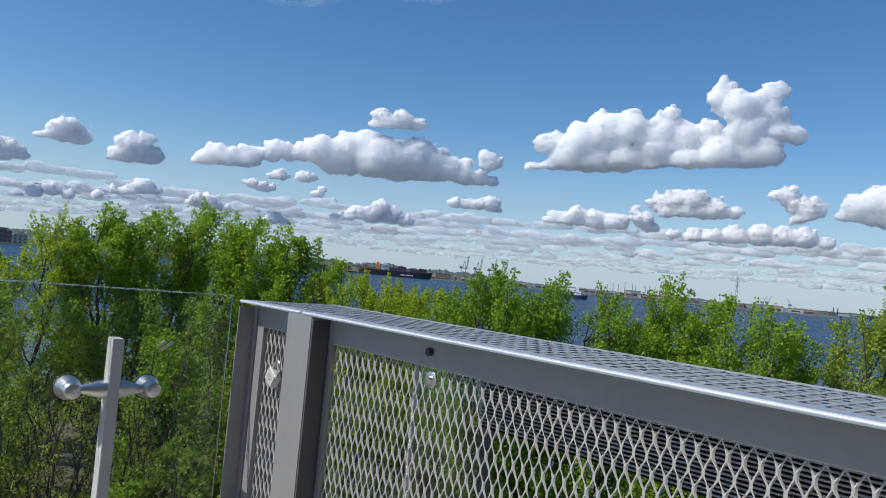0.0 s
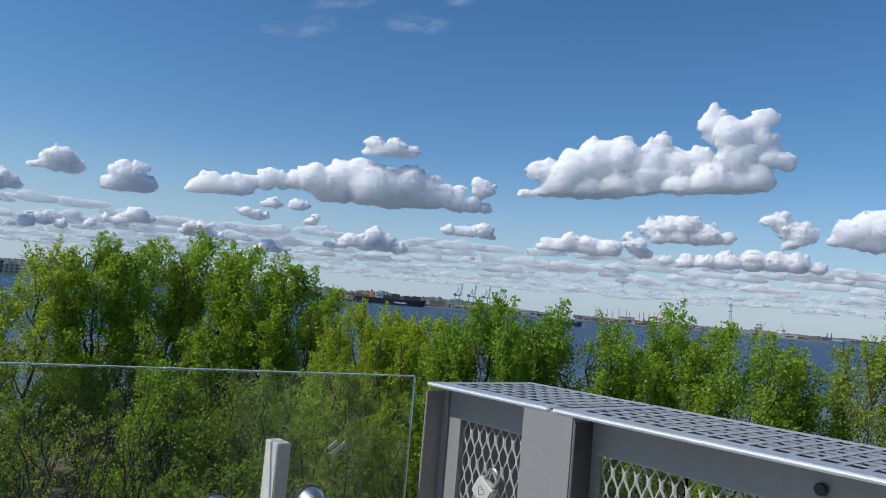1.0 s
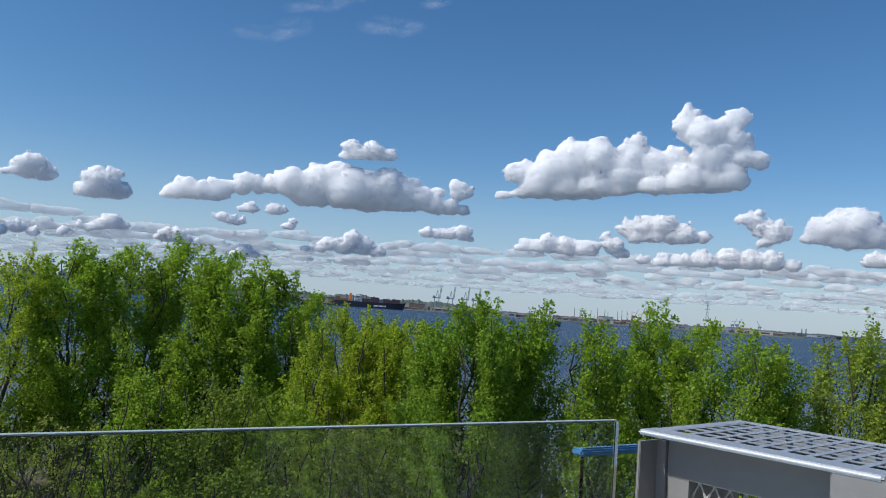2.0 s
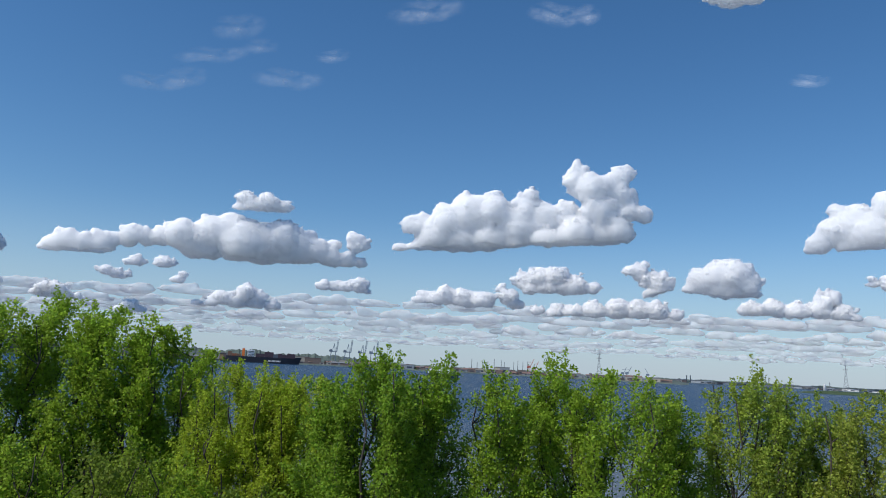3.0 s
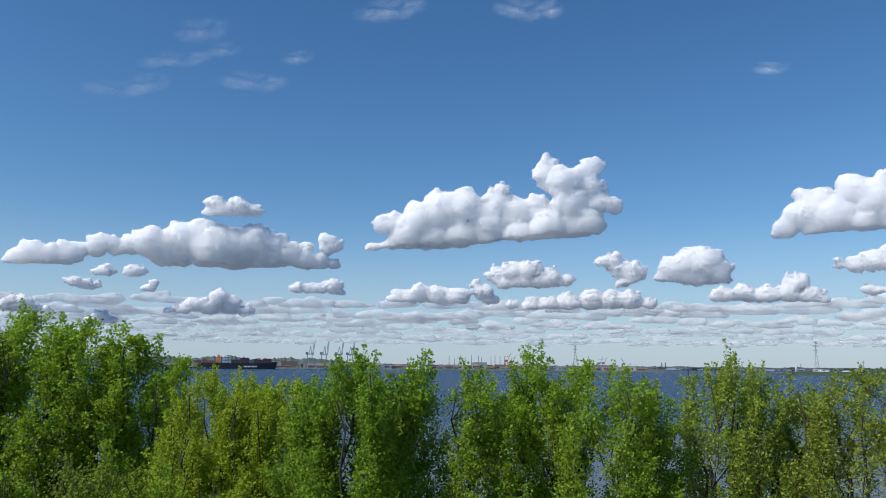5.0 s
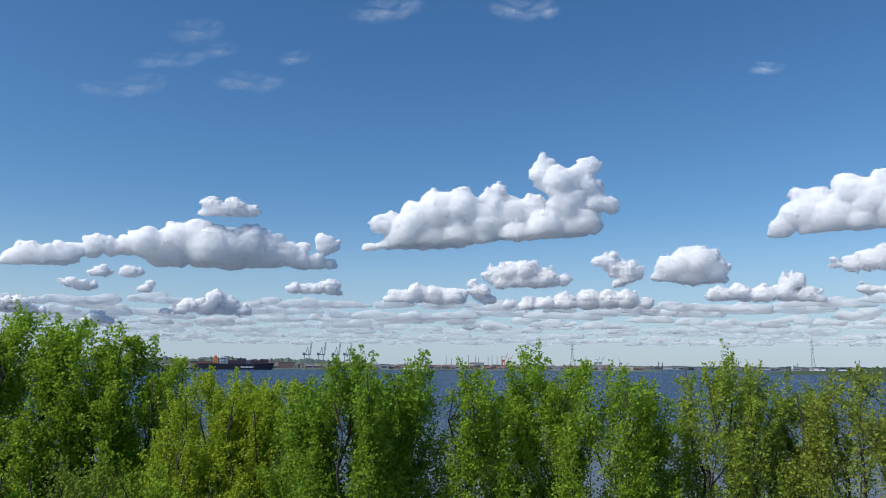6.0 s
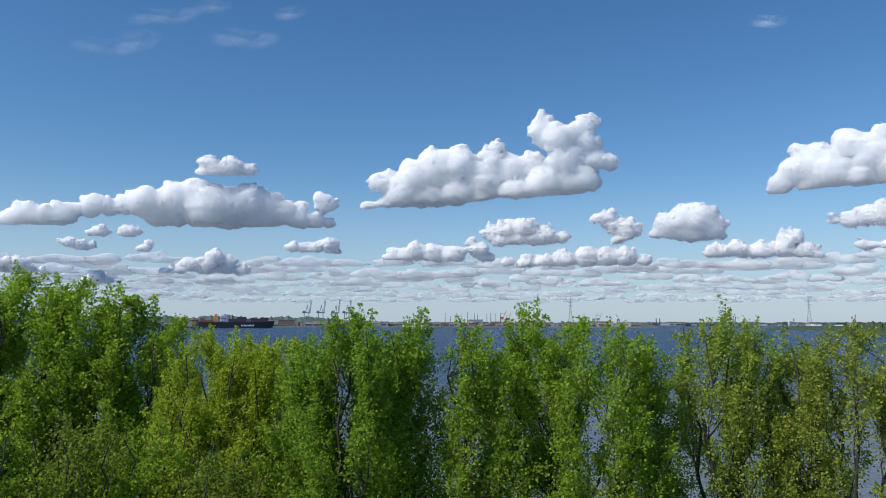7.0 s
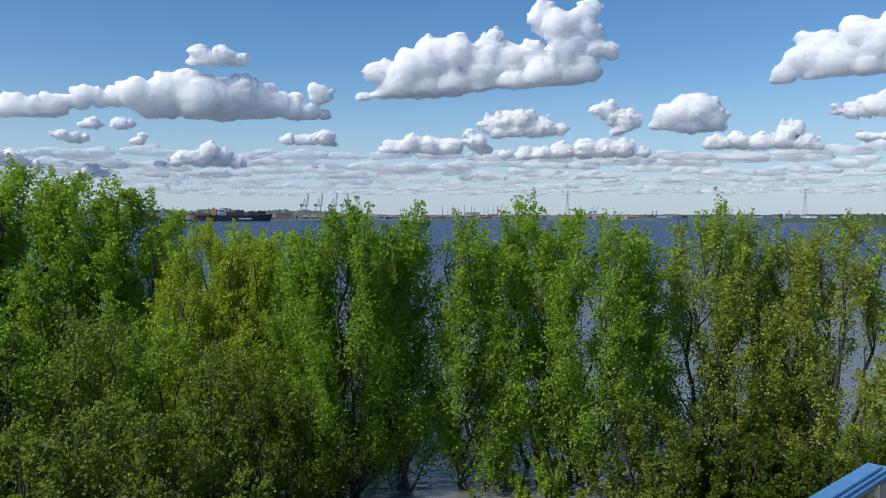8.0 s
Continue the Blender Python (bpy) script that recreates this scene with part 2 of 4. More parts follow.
# ---- river, banks, far land ----
def sheet(name, mat, label, xs, ys, height, category):
    vs = [(x, y, height(x, y)) for y in ys for x in xs]
    n = len(xs)
    fs = [(j * n + i, j * n + i + 1, (j + 1) * n + i + 1, (j + 1) * n + i)
          for j in range(len(ys) - 1) for i in range(n - 1)]
    me = bpy.data.meshes.new(name)
    me.from_pydata(vs, [], fs)
    me.materials.append(mat)
    me.shade_smooth()
    return tagged(new(name, me), label, category, kind="structure")

def bank(x, y):
    """The near bank: it falls to the river about forty metres out, further out on the west."""
    edge = 37 + 30 / (1 + math.exp((x + 8) / 5))
    s = 1 / (1 + math.exp((y - edge) / 1.6))
    return -1.2 + 2.4 * s + 0.35 * noise.noise(Vector((x * 0.25, y * 0.25, 0))) * s

sheet("ground", SOIL, "brown leaf-strewn soil of a sloping river bank", [i * 1.5 - 75 for i in range(101)],
      [i * 1.5 - 60 for i in range(101)], bank, "ground")
sheet("water", WATER, "blue-grey rippled water of a wide river", [-14000, -3000, -500, 500, 3000, 14000],
      [-2000, -100, 20, 300, 2000, 14000], lambda x, y: 0.0, "river")

# ---- clouds ----
rng = np.random.default_rng(7)

def quick_mesh(name, V, F, mat, smooth=True):
    me = bpy.data.meshes.new(name)
    n = F.shape[1]
    me.vertices.add(len(V))
    me.vertices.foreach_set("co", np.ascontiguousarray(V, dtype=np.float32).ravel())
    me.loops.add(F.size)
    me.loops.foreach_set("vertex_index", np.ascontiguousarray(F, dtype=np.int32).ravel())
    me.polygons.add(len(F))
    me.polygons.foreach_set("loop_start", np.arange(0, F.size, n, dtype=np.int32))
    me.update(calc_edges=True)
    me.materials.append(mat)
    if smooth:
        me.shade_smooth()
    return me

def lattice(axes, size, rg):
    """Smooth random values on a grid given by three axes; size is the spacing of the lattice."""
    out = None
    steps = [(a - a[0]) / s for a, s in zip(axes, size)]
    out = rg.uniform(-1, 1, [int(s[-1]) + 3 for s in steps])
    for ax, s in enumerate(steps):
        i = s.astype(int)
        w = s - i
        w = w * w * (3 - 2 * w)
        shape = [1, 1, 1]
        shape[ax] = -1
        w = w.reshape(shape)
        out = np.take(out, i, ax) * (1 - w) + np.take(out, i + 1, ax) * w
    return out

def billow(axes, size, octaves, rg):
    total, amp = 0.0, 1.0
    size = np.array(size, float)
    for _ in range(octaves):
        total = total + amp * (np.abs(lattice(axes, size, rg)) * 2 - 0.75)
        amp *= 0.55
        size = size * 0.48
    return total

def skin(field, axes):
    """The surface where the field is zero, as quads."""
    inside = field > 0
    corners = [(i, j, k) for i in (0, 1) for j in (0, 1) for k in (0, 1)]
    nx, ny, nz = field.shape
    cut = lambda a, c: a[c[0]:nx - 1 + c[0], c[1]:ny - 1 + c[1], c[2]:nz - 1 + c[2]]
    count = sum(cut(inside, c).astype(np.int8) for c in corners)
    mixed = (count > 0) & (count < 8)
    idx = np.argwhere(mixed)
    number = np.full(mixed.shape, -1, np.int64)
    number[mixed] = np.arange(len(idx))
    acc, hits = np.zeros((len(idx), 3)), np.zeros(len(idx))
    val = {c: field[idx[:, 0] + c[0], idx[:, 1] + c[1], idx[:, 2] + c[2]] for c in corners}
    for c in corners:
        for ax in range(3):
            if c[ax]:
                continue
            d = tuple(1 if q == ax else c[q] for q in range(3))
            a, b = val[c], val[d]
            x = (a > 0) != (b > 0)
            t = np.where(x, a / np.where(a == b, 1, a - b), 0)
            p = np.tile(np.array(c, float), (len(idx), 1))
            p[:, ax] += t
            acc += p * x[:, None]
            hits += x
    P = idx + acc / hits[:, None]
    V = np.stack([axes[q][0] + P[:, q] * (axes[q][1] - axes[q][0]) for q in range(3)], 1)
    faces = []
    for ax in range(3):
        u, w = (ax + 1) % 3, (ax + 2) % 3
        lo = [slice(None)] * 3
        hi = [slice(None)] * 3
        lo[ax], hi[ax] = slice(0, -1), slice(1, None)
        for q in (u, w):
            lo[q] = hi[q] = slice(1, -1)
        a, b = inside[tuple(lo)], inside[tuple(hi)]
        for flip, sel in ((False, a & ~b), (True, ~a & b)):
            e = np.argwhere(sel)
            for q in (u, w):
                e[:, q] += 1
            quad = []
            for du, dw in ((1, 1), (0, 1), (0, 0), (1, 0)):
                f = e.copy()
                f[:, u] -= du
                f[:, w] -= dw
                quad.append(number[f[:, 0], f[:, 1], f[:, 2]])
            quad = np.stack(quad, 1)
            faces.append(quad[:, ::-1] if flip else quad)
    F = np.concatenate(faces)
    return V, F[(F >= 0).all(axis=1)]

def heap(L, h, rg, rough=0.17, buds=3):
    """A heap of merged billows on a nearly level base; L holds (right, up, radius). Gives places, quads and outward directions."""
    big = L[:, 2].max()
    extra = []
    for x, z, r in L:
        for _ in range(buds):
            a = rg.uniform(-0.4, 3.5)
            extra.append((x + 0.86 * r * math.cos(a), z + 0.75 * r * math.sin(a), 0.42 * r))
    L = np.concatenate([L, np.array(extra)])
    s = min(1.0, big)
    edge = 0.35 * s + 2 * h
    lo = (L[:, :2] - L[:, 2:]).min(axis=0) - edge
    hi = (L[:, :2] + L[:, 2:]).max(axis=0) + edge
    axes = [np.arange(lo[0], hi[0], h), np.arange(-big * 1.25 - edge, big * 1.25 + edge, h), np.arange(lo[1], hi[1], h)]
    X, Y, Z = np.meshgrid(*axes, indexing='ij', sparse=True)
    k = 9.0 / max(0.5 * s, big * 0.5)
    total = 0.0
    for x, z, r in L:
        d = np.sqrt(((X - x) * (1.0 if big > 1.0 else 0.72)) ** 2 + (Y - rg.uniform(-0.35, 0.35) * r) ** 2 + (Z - z) ** 2)
        total = total + np.exp(np.clip(k * (r * 1.07 - d), -40, 40))
    field = np.log(total + 1e-30) / k
    # the base: a gently sloping floor through the lowest billows
    foot = L[:, 1] - 0.85 * L[:, 2]
    deep = foot <= np.percentile(foot, 45)
    slope = np.polyfit(L[deep, 0], foot[deep], 1) if deep.sum() > 3 else np.array([0.0, foot.min()])
    floor = Z - (slope[0] * X + slope[1]) + 0.22 * s * lattice(axes, (1.6 * s, 1.2 * s, 3.0 * s), rg) + 0.10 * s * lattice(axes, (0.5 * s, 0.5 * s, 1.0 * s), rg)
    field = np.minimum(field, floor * 0.9 + 0.14 * s)
    calm = np.clip(floor / (0.9 * s), 0.35, 1)
    field = field + rough * s * billow(axes, (0.9 * s, 0.9 * s, 0.7 * s), 4, rg) * calm
    V, F = skin(field, axes)
    at = [np.clip(np.round((V[:, q] - axes[q][0]) / h).astype(int), 1, field.shape[q] - 2) for q in range(3)]
    N = []
    for q in range(3):
        up, dn = list(at), list(at)
        up[q], dn[q] = at[q] + 1, at[q] - 1
        N.append(field[tuple(dn)] - field[tuple(up)])
    N = np.stack(N, 1)
    return V, F, N / (np.linalg.norm(N, axis=1)[:, None] + 1e-9)

def shreds(V, N, count, size, reach, rg):
    """Small loose flakes over a surface, thinning out away from it; more of them hang under the base."""
    i = rg.integers(0, len(V), count)
    n = N[i]
    out = rg.exponential(reach, count) * (1 + 0.2 * np.clip(-n[:, 2], 0, 1)) - 0.3 * reach
    P = V[i] + n * out[:, None] + rg.normal(size=(count, 3)) * reach * 0.4
    a = rg.normal(size=(count, 3))
    a /= np.linalg.norm(a, axis=1)[:, None]
    b = np.cross(a, rg.normal(size=(count, 3)))
    b /= np.linalg.norm(b, axis=1)[:, None] + 1e-9
    w = (size * rg.uniform(0.5, 1.2, count))[:, None]
    Q = np.stack([P - a * w, P - b * w, P + a * w, P + b * w], 1).reshape(-1, 3)
    return Q, np.arange(4 * count).reshape(-1, 4)

def cloud(az, el, lobes, label="white fair-weather cumulus cloud with a flat grey base"):
    """One cumulus; lobes are (right, up, radius) in degrees of the sky."""
    L = np.array(lobes) * np.array([math.cos(radians(el)), 1, 1.0])
    big = L[:, 2].max()
    dist = 3000.0 if el > 7.5 else (3600.0 if el > 5.7 else 3780.0)
    V, F, N = heap(L, 0.115 if big > 1.2 else 0.073, rng, 0.17 if big > 1.0 else 0.24)
    unit = dist * math.pi / 180
    ob = new("cloud", quick_mesh("cloud", V * unit, F, CLOUD if big > 1.0 else SMALL_CLOUD))
    ob.matrix_world = facing(az, dist * math.cos(radians(el)), 15 + dist * math.sin(radians(el)))
    Q, G = shreds(V, N, int(len(V) * 0.5), 0.024, 0.034 + 0.018 * min(big, 1.2), rng)
    fringe = new("fringe", quick_mesh("fringe", Q * unit, G, VAPOUR, False))
    fringe.parent = ob
    tagged(fringe, "thin torn edge of the cloud", kind="stuff")
    return tagged(ob, label, "cloud", "cumulus clouds")

cloud(15.65, 11.28, [(-9.98, -2.73, 0.55), (-8.83, -2.88, 0.85), (-10.61, -3, 0.34), (-9.51, -0.86, 0.63), (-8.44, -0.67, 0.85), (-7.31, -1.67, 1.44), (-6.46, -0.6, 1.4), (-4.83, 0.23, 1.48), (-5.41, -1.94, 1.61), (-3.1, 0.36, 1.4), (-3.26, -1.89, 1.53), (-1.37, -0.95, 1.52), (-1.12, -2.22, 1.02), (-0.37, 1.75, 0.63), (-0.46, 0.73, 0.97), (0.87, 0.05, 1.26), (1.02, -1.9, 1.26), (2.45, 0.28, 1.09), (3.15, -1.33, 1.42), (3.04, 3.03, 0.83), (3.48, 3.68, 0.7), (4.19, 2.33, 1.16), (4.88, 0.64, 1.32), (4.97, -1.03, 1.41), (5.34, 2.71, 0.74), (6.36, 3.25, 0.82), (7.09, 3.68, 0.53), (6.5, 2.01, 0.86), (7.11, 0.91, 0.9), (8.05, 0.58, 0.65), (6.28, -0.73, 1.07), (6.25, -1.81, 0.74)])
cloud(-7.12, 7.94, [(-11.4, -1.29, 0.76), (-10.62, -0.86, 0.98), (-9.5, -1.15, 1.07), (-8.4, -1.31, 0.86), (-8.03, -0.67, 0.61), (-7.51, -0.25, 0.51), (-6.57, 0.01, 0.74), (-5.39, -0.03, 0.63), (-4.39, 0.27, 0.75), (-3.25, 0.43, 1.03), (-1.92, 0.11, 1.36), (-1.04, 0.8, 1.13), (0.11, 0.87, 1.34), (1.17, 0.07, 1.59), (2.66, 0.35, 1.61), (4.09, 0.83, 1.26), (5.33, 0.22, 1.35), (4.56, -0.72, 0.9), (6.57, 0.02, 1.03), (7.65, -0.28, 0.79), (8.9, -0.37, 0.62), (9.91, -0.47, 0.42), (8.03, 0.65, 0.46), (9.45, 0.95, 0.67), (9.26, 1.49, 0.37), (10.28, 1.05, 0.38), (-1.1, -0.81, 0.74), (-8.85, 0.1, 0.25)])
cloud(-4.68, 11.02, [(-1.32, 0.36, 0.52), (-0.5, -0.24, 0.6), (-1.56, -0.3, 0.44), (0.28, 0.22, 0.6), (1.3, -0.01, 0.48), (1.79, -0.02, 0.24)])
cloud(-13.04, 6.19, [(-0.01, 0.05, 0.41), (-0.53, -0.06, 0.26), (0.54, 0, 0.19)])
cloud(-11.20, 6.27, [(-0.04, -0, 0.45), (0.51, 0.1, 0.3), (-0.47, -0.1, 0.23)])
cloud(-14.51, 5.30, [(-0.4, 0.08, 0.36), (0.31, -0.16, 0.44), (1, -0.04, 0.26), (-0.92, 0.12, 0.18)])
cloud(-10.14, 5.25, [(0.01, -0.12, 0.3), (0.28, 0.25, 0.27), (-0.29, -0.13, 0.23)])
cloud(-17.58, 3.57, [(-0.38, 0.15, 0.55), (-1.02, 0.05, 0.41), (0.28, -0.01, 0.38), (1.12, -0.2, 0.21)])
cloud(-13.17, 2.92, [(-0.01, 0.15, 0.44), (-0.7, -0.1, 0.25), (0.71, -0.06, 0.3)])
cloud(-5.95, 3.99, [(0.49, 0.6, 0.56), (-1.04, 0.15, 0.51), (1.48, 0.38, 0.44), (-1.78, -0.28, 0.35), (-0.06, -0.07, 0.55), (2.5, -0.2, 0.44), (-2.82, -0.43, 0.27), (1.23, -0.15, 0.48)])
cloud(1.75, 5.50, [(1.09, 0.21, 0.5), (0.01, 0.02, 0.42), (-1.64, 0.06, 0.41), (-0.81, -0.04, 0.33), (1.35, -0.25, 0.38)])
cloud(17.53, 6.57, [(-2.23, 0.11, 0.68), (-1.38, 0.45, 0.76), (-0.32, 0.36, 0.84), (0.32, 0.69, 0.55), (0.94, -0.15, 0.88), (-0.54, -0.4, 0.76), (2.19, -0.37, 0.58), (2.82, -0.17, 0.37), (-1.81, -0.52, 0.51)])
cloud(23.98, 7.03, [(-0.91, 0.62, 0.45), (-0.29, 0.9, 0.41), (-1.33, 0.51, 0.29), (0.09, 0.1, 0.61), (0.9, -0.16, 0.73), (1.08, -0.91, 0.61), (0.47, -1.06, 0.45)])
cloud(29.20, 6.79, [(-1.9, 0.63, 0.44), (-1.13, 0.2, 0.91), (-0.14, 0.62, 1.02), (0.94, 0.62, 1.01), (1.71, -0.05, 0.89), (-0.18, -0.35, 0.87), (0.78, -0.54, 0.94), (-2.14, -0.5, 0.48), (2.07, -0.62, 0.46)])
cloud(34.93, 5.21, [(-3.86, -0.12, 0.58), (-2.37, -0.12, 0.65), (-0.91, -0.24, 0.64), (0.53, -0.05, 0.66), (1.12, 0.93, 0.4), (1.09, 0.51, 0.51), (1.82, -0.28, 0.58), (2.59, -0.65, 0.32)])
cloud(10.82, 5.19, [(-3.17, -0.16, 0.46), (-1.47, 0.11, 0.68), (-0.11, -0.08, 0.72), (1.17, -0.12, 0.72), (2.57, 0.86, 0.38), (3.21, 0.31, 0.59), (3.71, -0.28, 0.46), (-2.32, -0.32, 0.59), (-3.59, -0.33, 0.34)])
cloud(21.17, 4.65, [(-5.04, -0.08, 0.38), (-3.57, -0.2, 0.54), (-2.27, -0.17, 0.58), (-0.86, -0.01, 0.66), (0.8, 0.19, 0.7), (2.27, 0.17, 0.69), (3.64, 0.16, 0.65), (5.03, -0.07, 0.4)])
cloud(39.31, 10.42, [(-4.54, -1.42, 0.3), (-3.74, -0.77, 0.74), (-2.74, 1.09, 0.51), (-2.48, 0.07, 1.12), (-1.38, 0.89, 0.86), (-0.77, -0.41, 1.28), (0.43, 1.33, 1.08), (1.65, 0.61, 1.23), (0.88, -0.92, 1.04), (2.62, 1.39, 1.05), (3.21, -0.28, 1.47), (4.29, 0.69, 1.18), (4.71, -1.08, 1.05), (-2.14, -1.19, 0.58)])
cloud(41.05, 6.22, [(-2.37, 0.64, 0.36), (-1.37, 0.58, 0.53), (-0.37, 0.79, 0.66), (0.61, 0.91, 0.78), (1.61, 0.7, 0.8), (-0.82, -1.01, 0.35), (-0.19, -1.33, 0.45), (0.78, -1.22, 0.44), (2.11, -0.06, 0.8)])
cloud(-27.72, 7.04, [(0.19, 0.46, 0.71), (-0.4, -0.06, 0.46), (-1.25, -0.28, 0.28), (1.09, 0.11, 0.57), (0.37, -0.23, 0.5)])
cloud(-31.02, 5.32, [(0.37, 0.2, 0.61), (-0.41, 0.07, 0.74), (1.21, -0.04, 0.31), (-1.17, -0.24, 0.53)])
cloud(-23.23, 6.44, [(0.2, 0.46, 0.93), (-0.62, -0.05, 0.63), (1.2, 0.06, 0.64), (-1.03, -0.35, 0.37), (0.26, -0.12, 0.67)])
cloud(-23.21, 3.83, [(1.03, 0.44, 0.57), (-0.02, -0.09, 0.41), (-0.9, -0.01, 0.26), (1.79, 0.22, 0.34), (-1.91, -0.57, 0.26)])
cloud(-28.40, 3.01, [(0.51, 0.31, 0.42), (-0.52, -0.02, 0.38), (1.49, 0.06, 0.32), (-1.48, -0.34, 0.28)])
cloud(-18.49, 3.62, [(-0.08, 0.1, 0.43), (0.71, -0.01, 0.35), (-0.64, -0.09, 0.23)])
cloud(30.1, 26.6, [(-1.3, 0.1, 0.6), (-0.1, 0.0, 0.8), (1.5, -0.2, 0.6)])


def far_bank(el, size, dist, mat):
    """A row of small flat-based clouds low over the horizon, on a wide arc."""
    Vs, Fs, k = [], [], 0
    az = -36.0
    while az < 56:
        w = size * rng.uniform(2.0, 5.0)
        m = int(w / size * 2.6) + 2
        x = rng.uniform(-0.5, 0.5, m)
        r = size * rng.uniform(0.2, 0.46, m) * (1.15 - 0.9 * np.abs(x))
        L = np.stack([x * w / 1.5, rng.uniform(-0.1, 0.5, m) * size * (1 - 1.6 * np.abs(x)), r], 1)
        V, F, N = heap(L, size * 0.16, rng, 0.26, 1)
        V = V * np.array([1.5, 1, 0.85]) + np.array([az + w / 2, 0, el + rng.uniform(-0.35, 0.35) * size])
        Vs.append(V)
        Fs.append(F + k)
        k += len(V)
        az += w * rng.uniform(0.55, 1.1)
    V, F = np.concatenate(Vs), np.concatenate(Fs)
    a, e = np.radians(V[:, 0]), np.radians(V[:, 2])
    d = dist + V[:, 1] * dist * math.pi / 180
    W = np.stack([np.sin(a) * np.cos(e) * d, np.cos(a) * np.cos(e) * d, 15 + np.sin(e) * d], 1)
    ob = new("distant_clouds", quick_mesh("distant_clouds", W, F, mat))
    return tagged(ob, "band of small pale clouds low over the horizon", "clouds", kind="stuff")

for el, size, dist in ((4.2, 0.9, 3990), (3.6, 0.86, 4160), (3.05, 0.8, 4300)):
    far_bank(el, size, dist, FAR_CLOUD)
for el, size, dist in ((2.55, 0.68, 4500), (2.1, 0.58, 4680), (1.65, 0.48, 4850)):
    far_bank(el, size, dist, FAINT_CLOUD)

def wisp(az, el, w, h, tilt):
    n, V = 13, []
    for j in range(5):
        for i in range(n):
            x, z = (i / (n - 1) - 0.5) * w, (j / 4 - 0.5) * h
            V.append((x, 0.15 * math.sin(x * 2) + 0.05 * j, z + 0.12 * math.sin(x * 1.7 + az)))
    F = np.array([(j * n + i, j * n + i + 1, (j + 1) * n + i + 1, (j + 1) * n + i) for j in range(4) for i in range(n - 1)])
    me = quick_mesh("wisp", np.array(V), F, HAZE)
    ob = new("wisp", me)
    unit = 4300 * math.pi / 180
    ob.matrix_world = facing(az, 4300 * math.cos(radians(el)), 15 + 4300 * math.sin(radians(el))) @ Matrix.Rotation(radians(-tilt), 4, 'Y') @ Matrix.Diagonal((unit, unit, unit, 1))
    return tagged(ob, "faint torn wisp of thin high white cloud", "cloud", "high wisps")

for az, el, w, h, tilt in ((-13.4, 18.7, 4.4, 1.3, 4), (-11.2, 19.3, 3.4, 1.7, 25), (-9.4, 21.2, 5.6, 1.2, 14), (-7.7, 23.4, 4.0, 2.0, 20),
                           (-6.0, 22.3, 2.6, 1.2, 15), (-3.8, 20.3, 5.4, 1.6, 4), (-0.5, 22.3, 2.6, 1.1, 18), (6.6, 26.0, 6.0, 2.0, 12),
                           (16.9, 26.1, 4.4, 1.9, -8), (19.4, 26.0, 1.8, 1.8, 30), (35.1, 20.5, 2.6, 1.0, 0)):
    wisp(az, el, w, h, tilt)

# ---- roof terrace ----
EYE_Z = 15.0
GUARD = Matrix(((0.648, 0.762, 0, -0.334), (-0.762, 0.648, 0, 1.25), (0, 0, 1, EYE_Z - 0.0705), (0, 0, 0, 1)))
GLASS_AT = Matrix(((0.86, -0.51, 0, -0.342), (0.51, 0.86, 0, 1.250), (0, 0, 1, EYE_Z - 0.066), (0, 0, 0, 1)))

deck = part("terrace", Shape().box((-6, -4.2, -1.35), (3.2, -0.06, -1.15), GLASS_AT), DECK)
tagged(deck, "grey concrete paved floor of a roof terrace", "terrace", kind="structure")
house = part("building", Shape().box((-6, -4.2, -14.5), (3.2, -0.1, -1.36), GLASS_AT), RENDERED)
tagged(house, "pale rendered wall of the building under the terrace", "wall", kind="structure")

# added wall, out of view: keeps sky light off the guard from behind
rear = part("shade_wall_unseen", Shape().box((-2.5, -2.5, -1.15), (7.0, -2.25, 2.6), GLASS_AT), UNSEEN_WALL)
tagged(rear, "unseen dark wall added behind the terrace to shade the guard", "wall", kind="structure")

def slotted(shape, x0, x1, depth):
    """A sheet with oblong holes: cross bars and strips between, behind a solid front flange."""
    n = max(1, round((x1 - x0) / 0.020))
    for i in range(n + 1):
        x = x0 + (x1 - x0) * i / n
        shape.box((max(x - 0.0030, x0), 0.029, -0.0009), (min(x + 0.0030, x1), depth, 0))
    for j in range(8):
        y = 0.032 + (depth - 0.037) * j / 7
        shape.box((x0, y - 0.0030, -0.0010), (x1, y + 0.0030, -0.0003))
    return shape

def expanded(x0, x1, z0, z1, y, px=0.0140, pz=0.033, strand=0.00130):
    """Expanded steel: mirrored strands that run side by side at the bonds and part into pointed openings."""
    s = Shape()
    n = int((x1 - x0) / (px / 2))
    rows = int((z1 - z0) / pz) * 6
    for k in range(n + 1):
        vs, fs = [], []
        flip = 1 if k % 2 else -1
        for r in range(rows + 1):
            z = z1 - r * pz / 6
            swing = (1, 1, 0, -1, -1, 0)[r % 6]
            x = x0 + k * px / 2 + 0.44 * swing * px * 0.5 * flip
            w = strand * (1.2 if swing else 0.85)
            twist = 0.0006 * (1 if r % 6 < 3 else -1)
            vs += [(x - w, y - 0.0008 + twist, z), (x, y - 0.0016, z), (x + w, y - 0.0008 - twist, z), (x, y + 0.0012, z)]
        for r in range(rows):
            b = 4 * r
            for i in range(4):
                fs.append((b + i, b + (i + 1) % 4, b + 4 + (i + 1) % 4, b + 4 + i))
        fs += [(0, 3, 2, 1), tuple(4 * rows + i for i in range(4))]
        s.add(vs, fs)
    return s

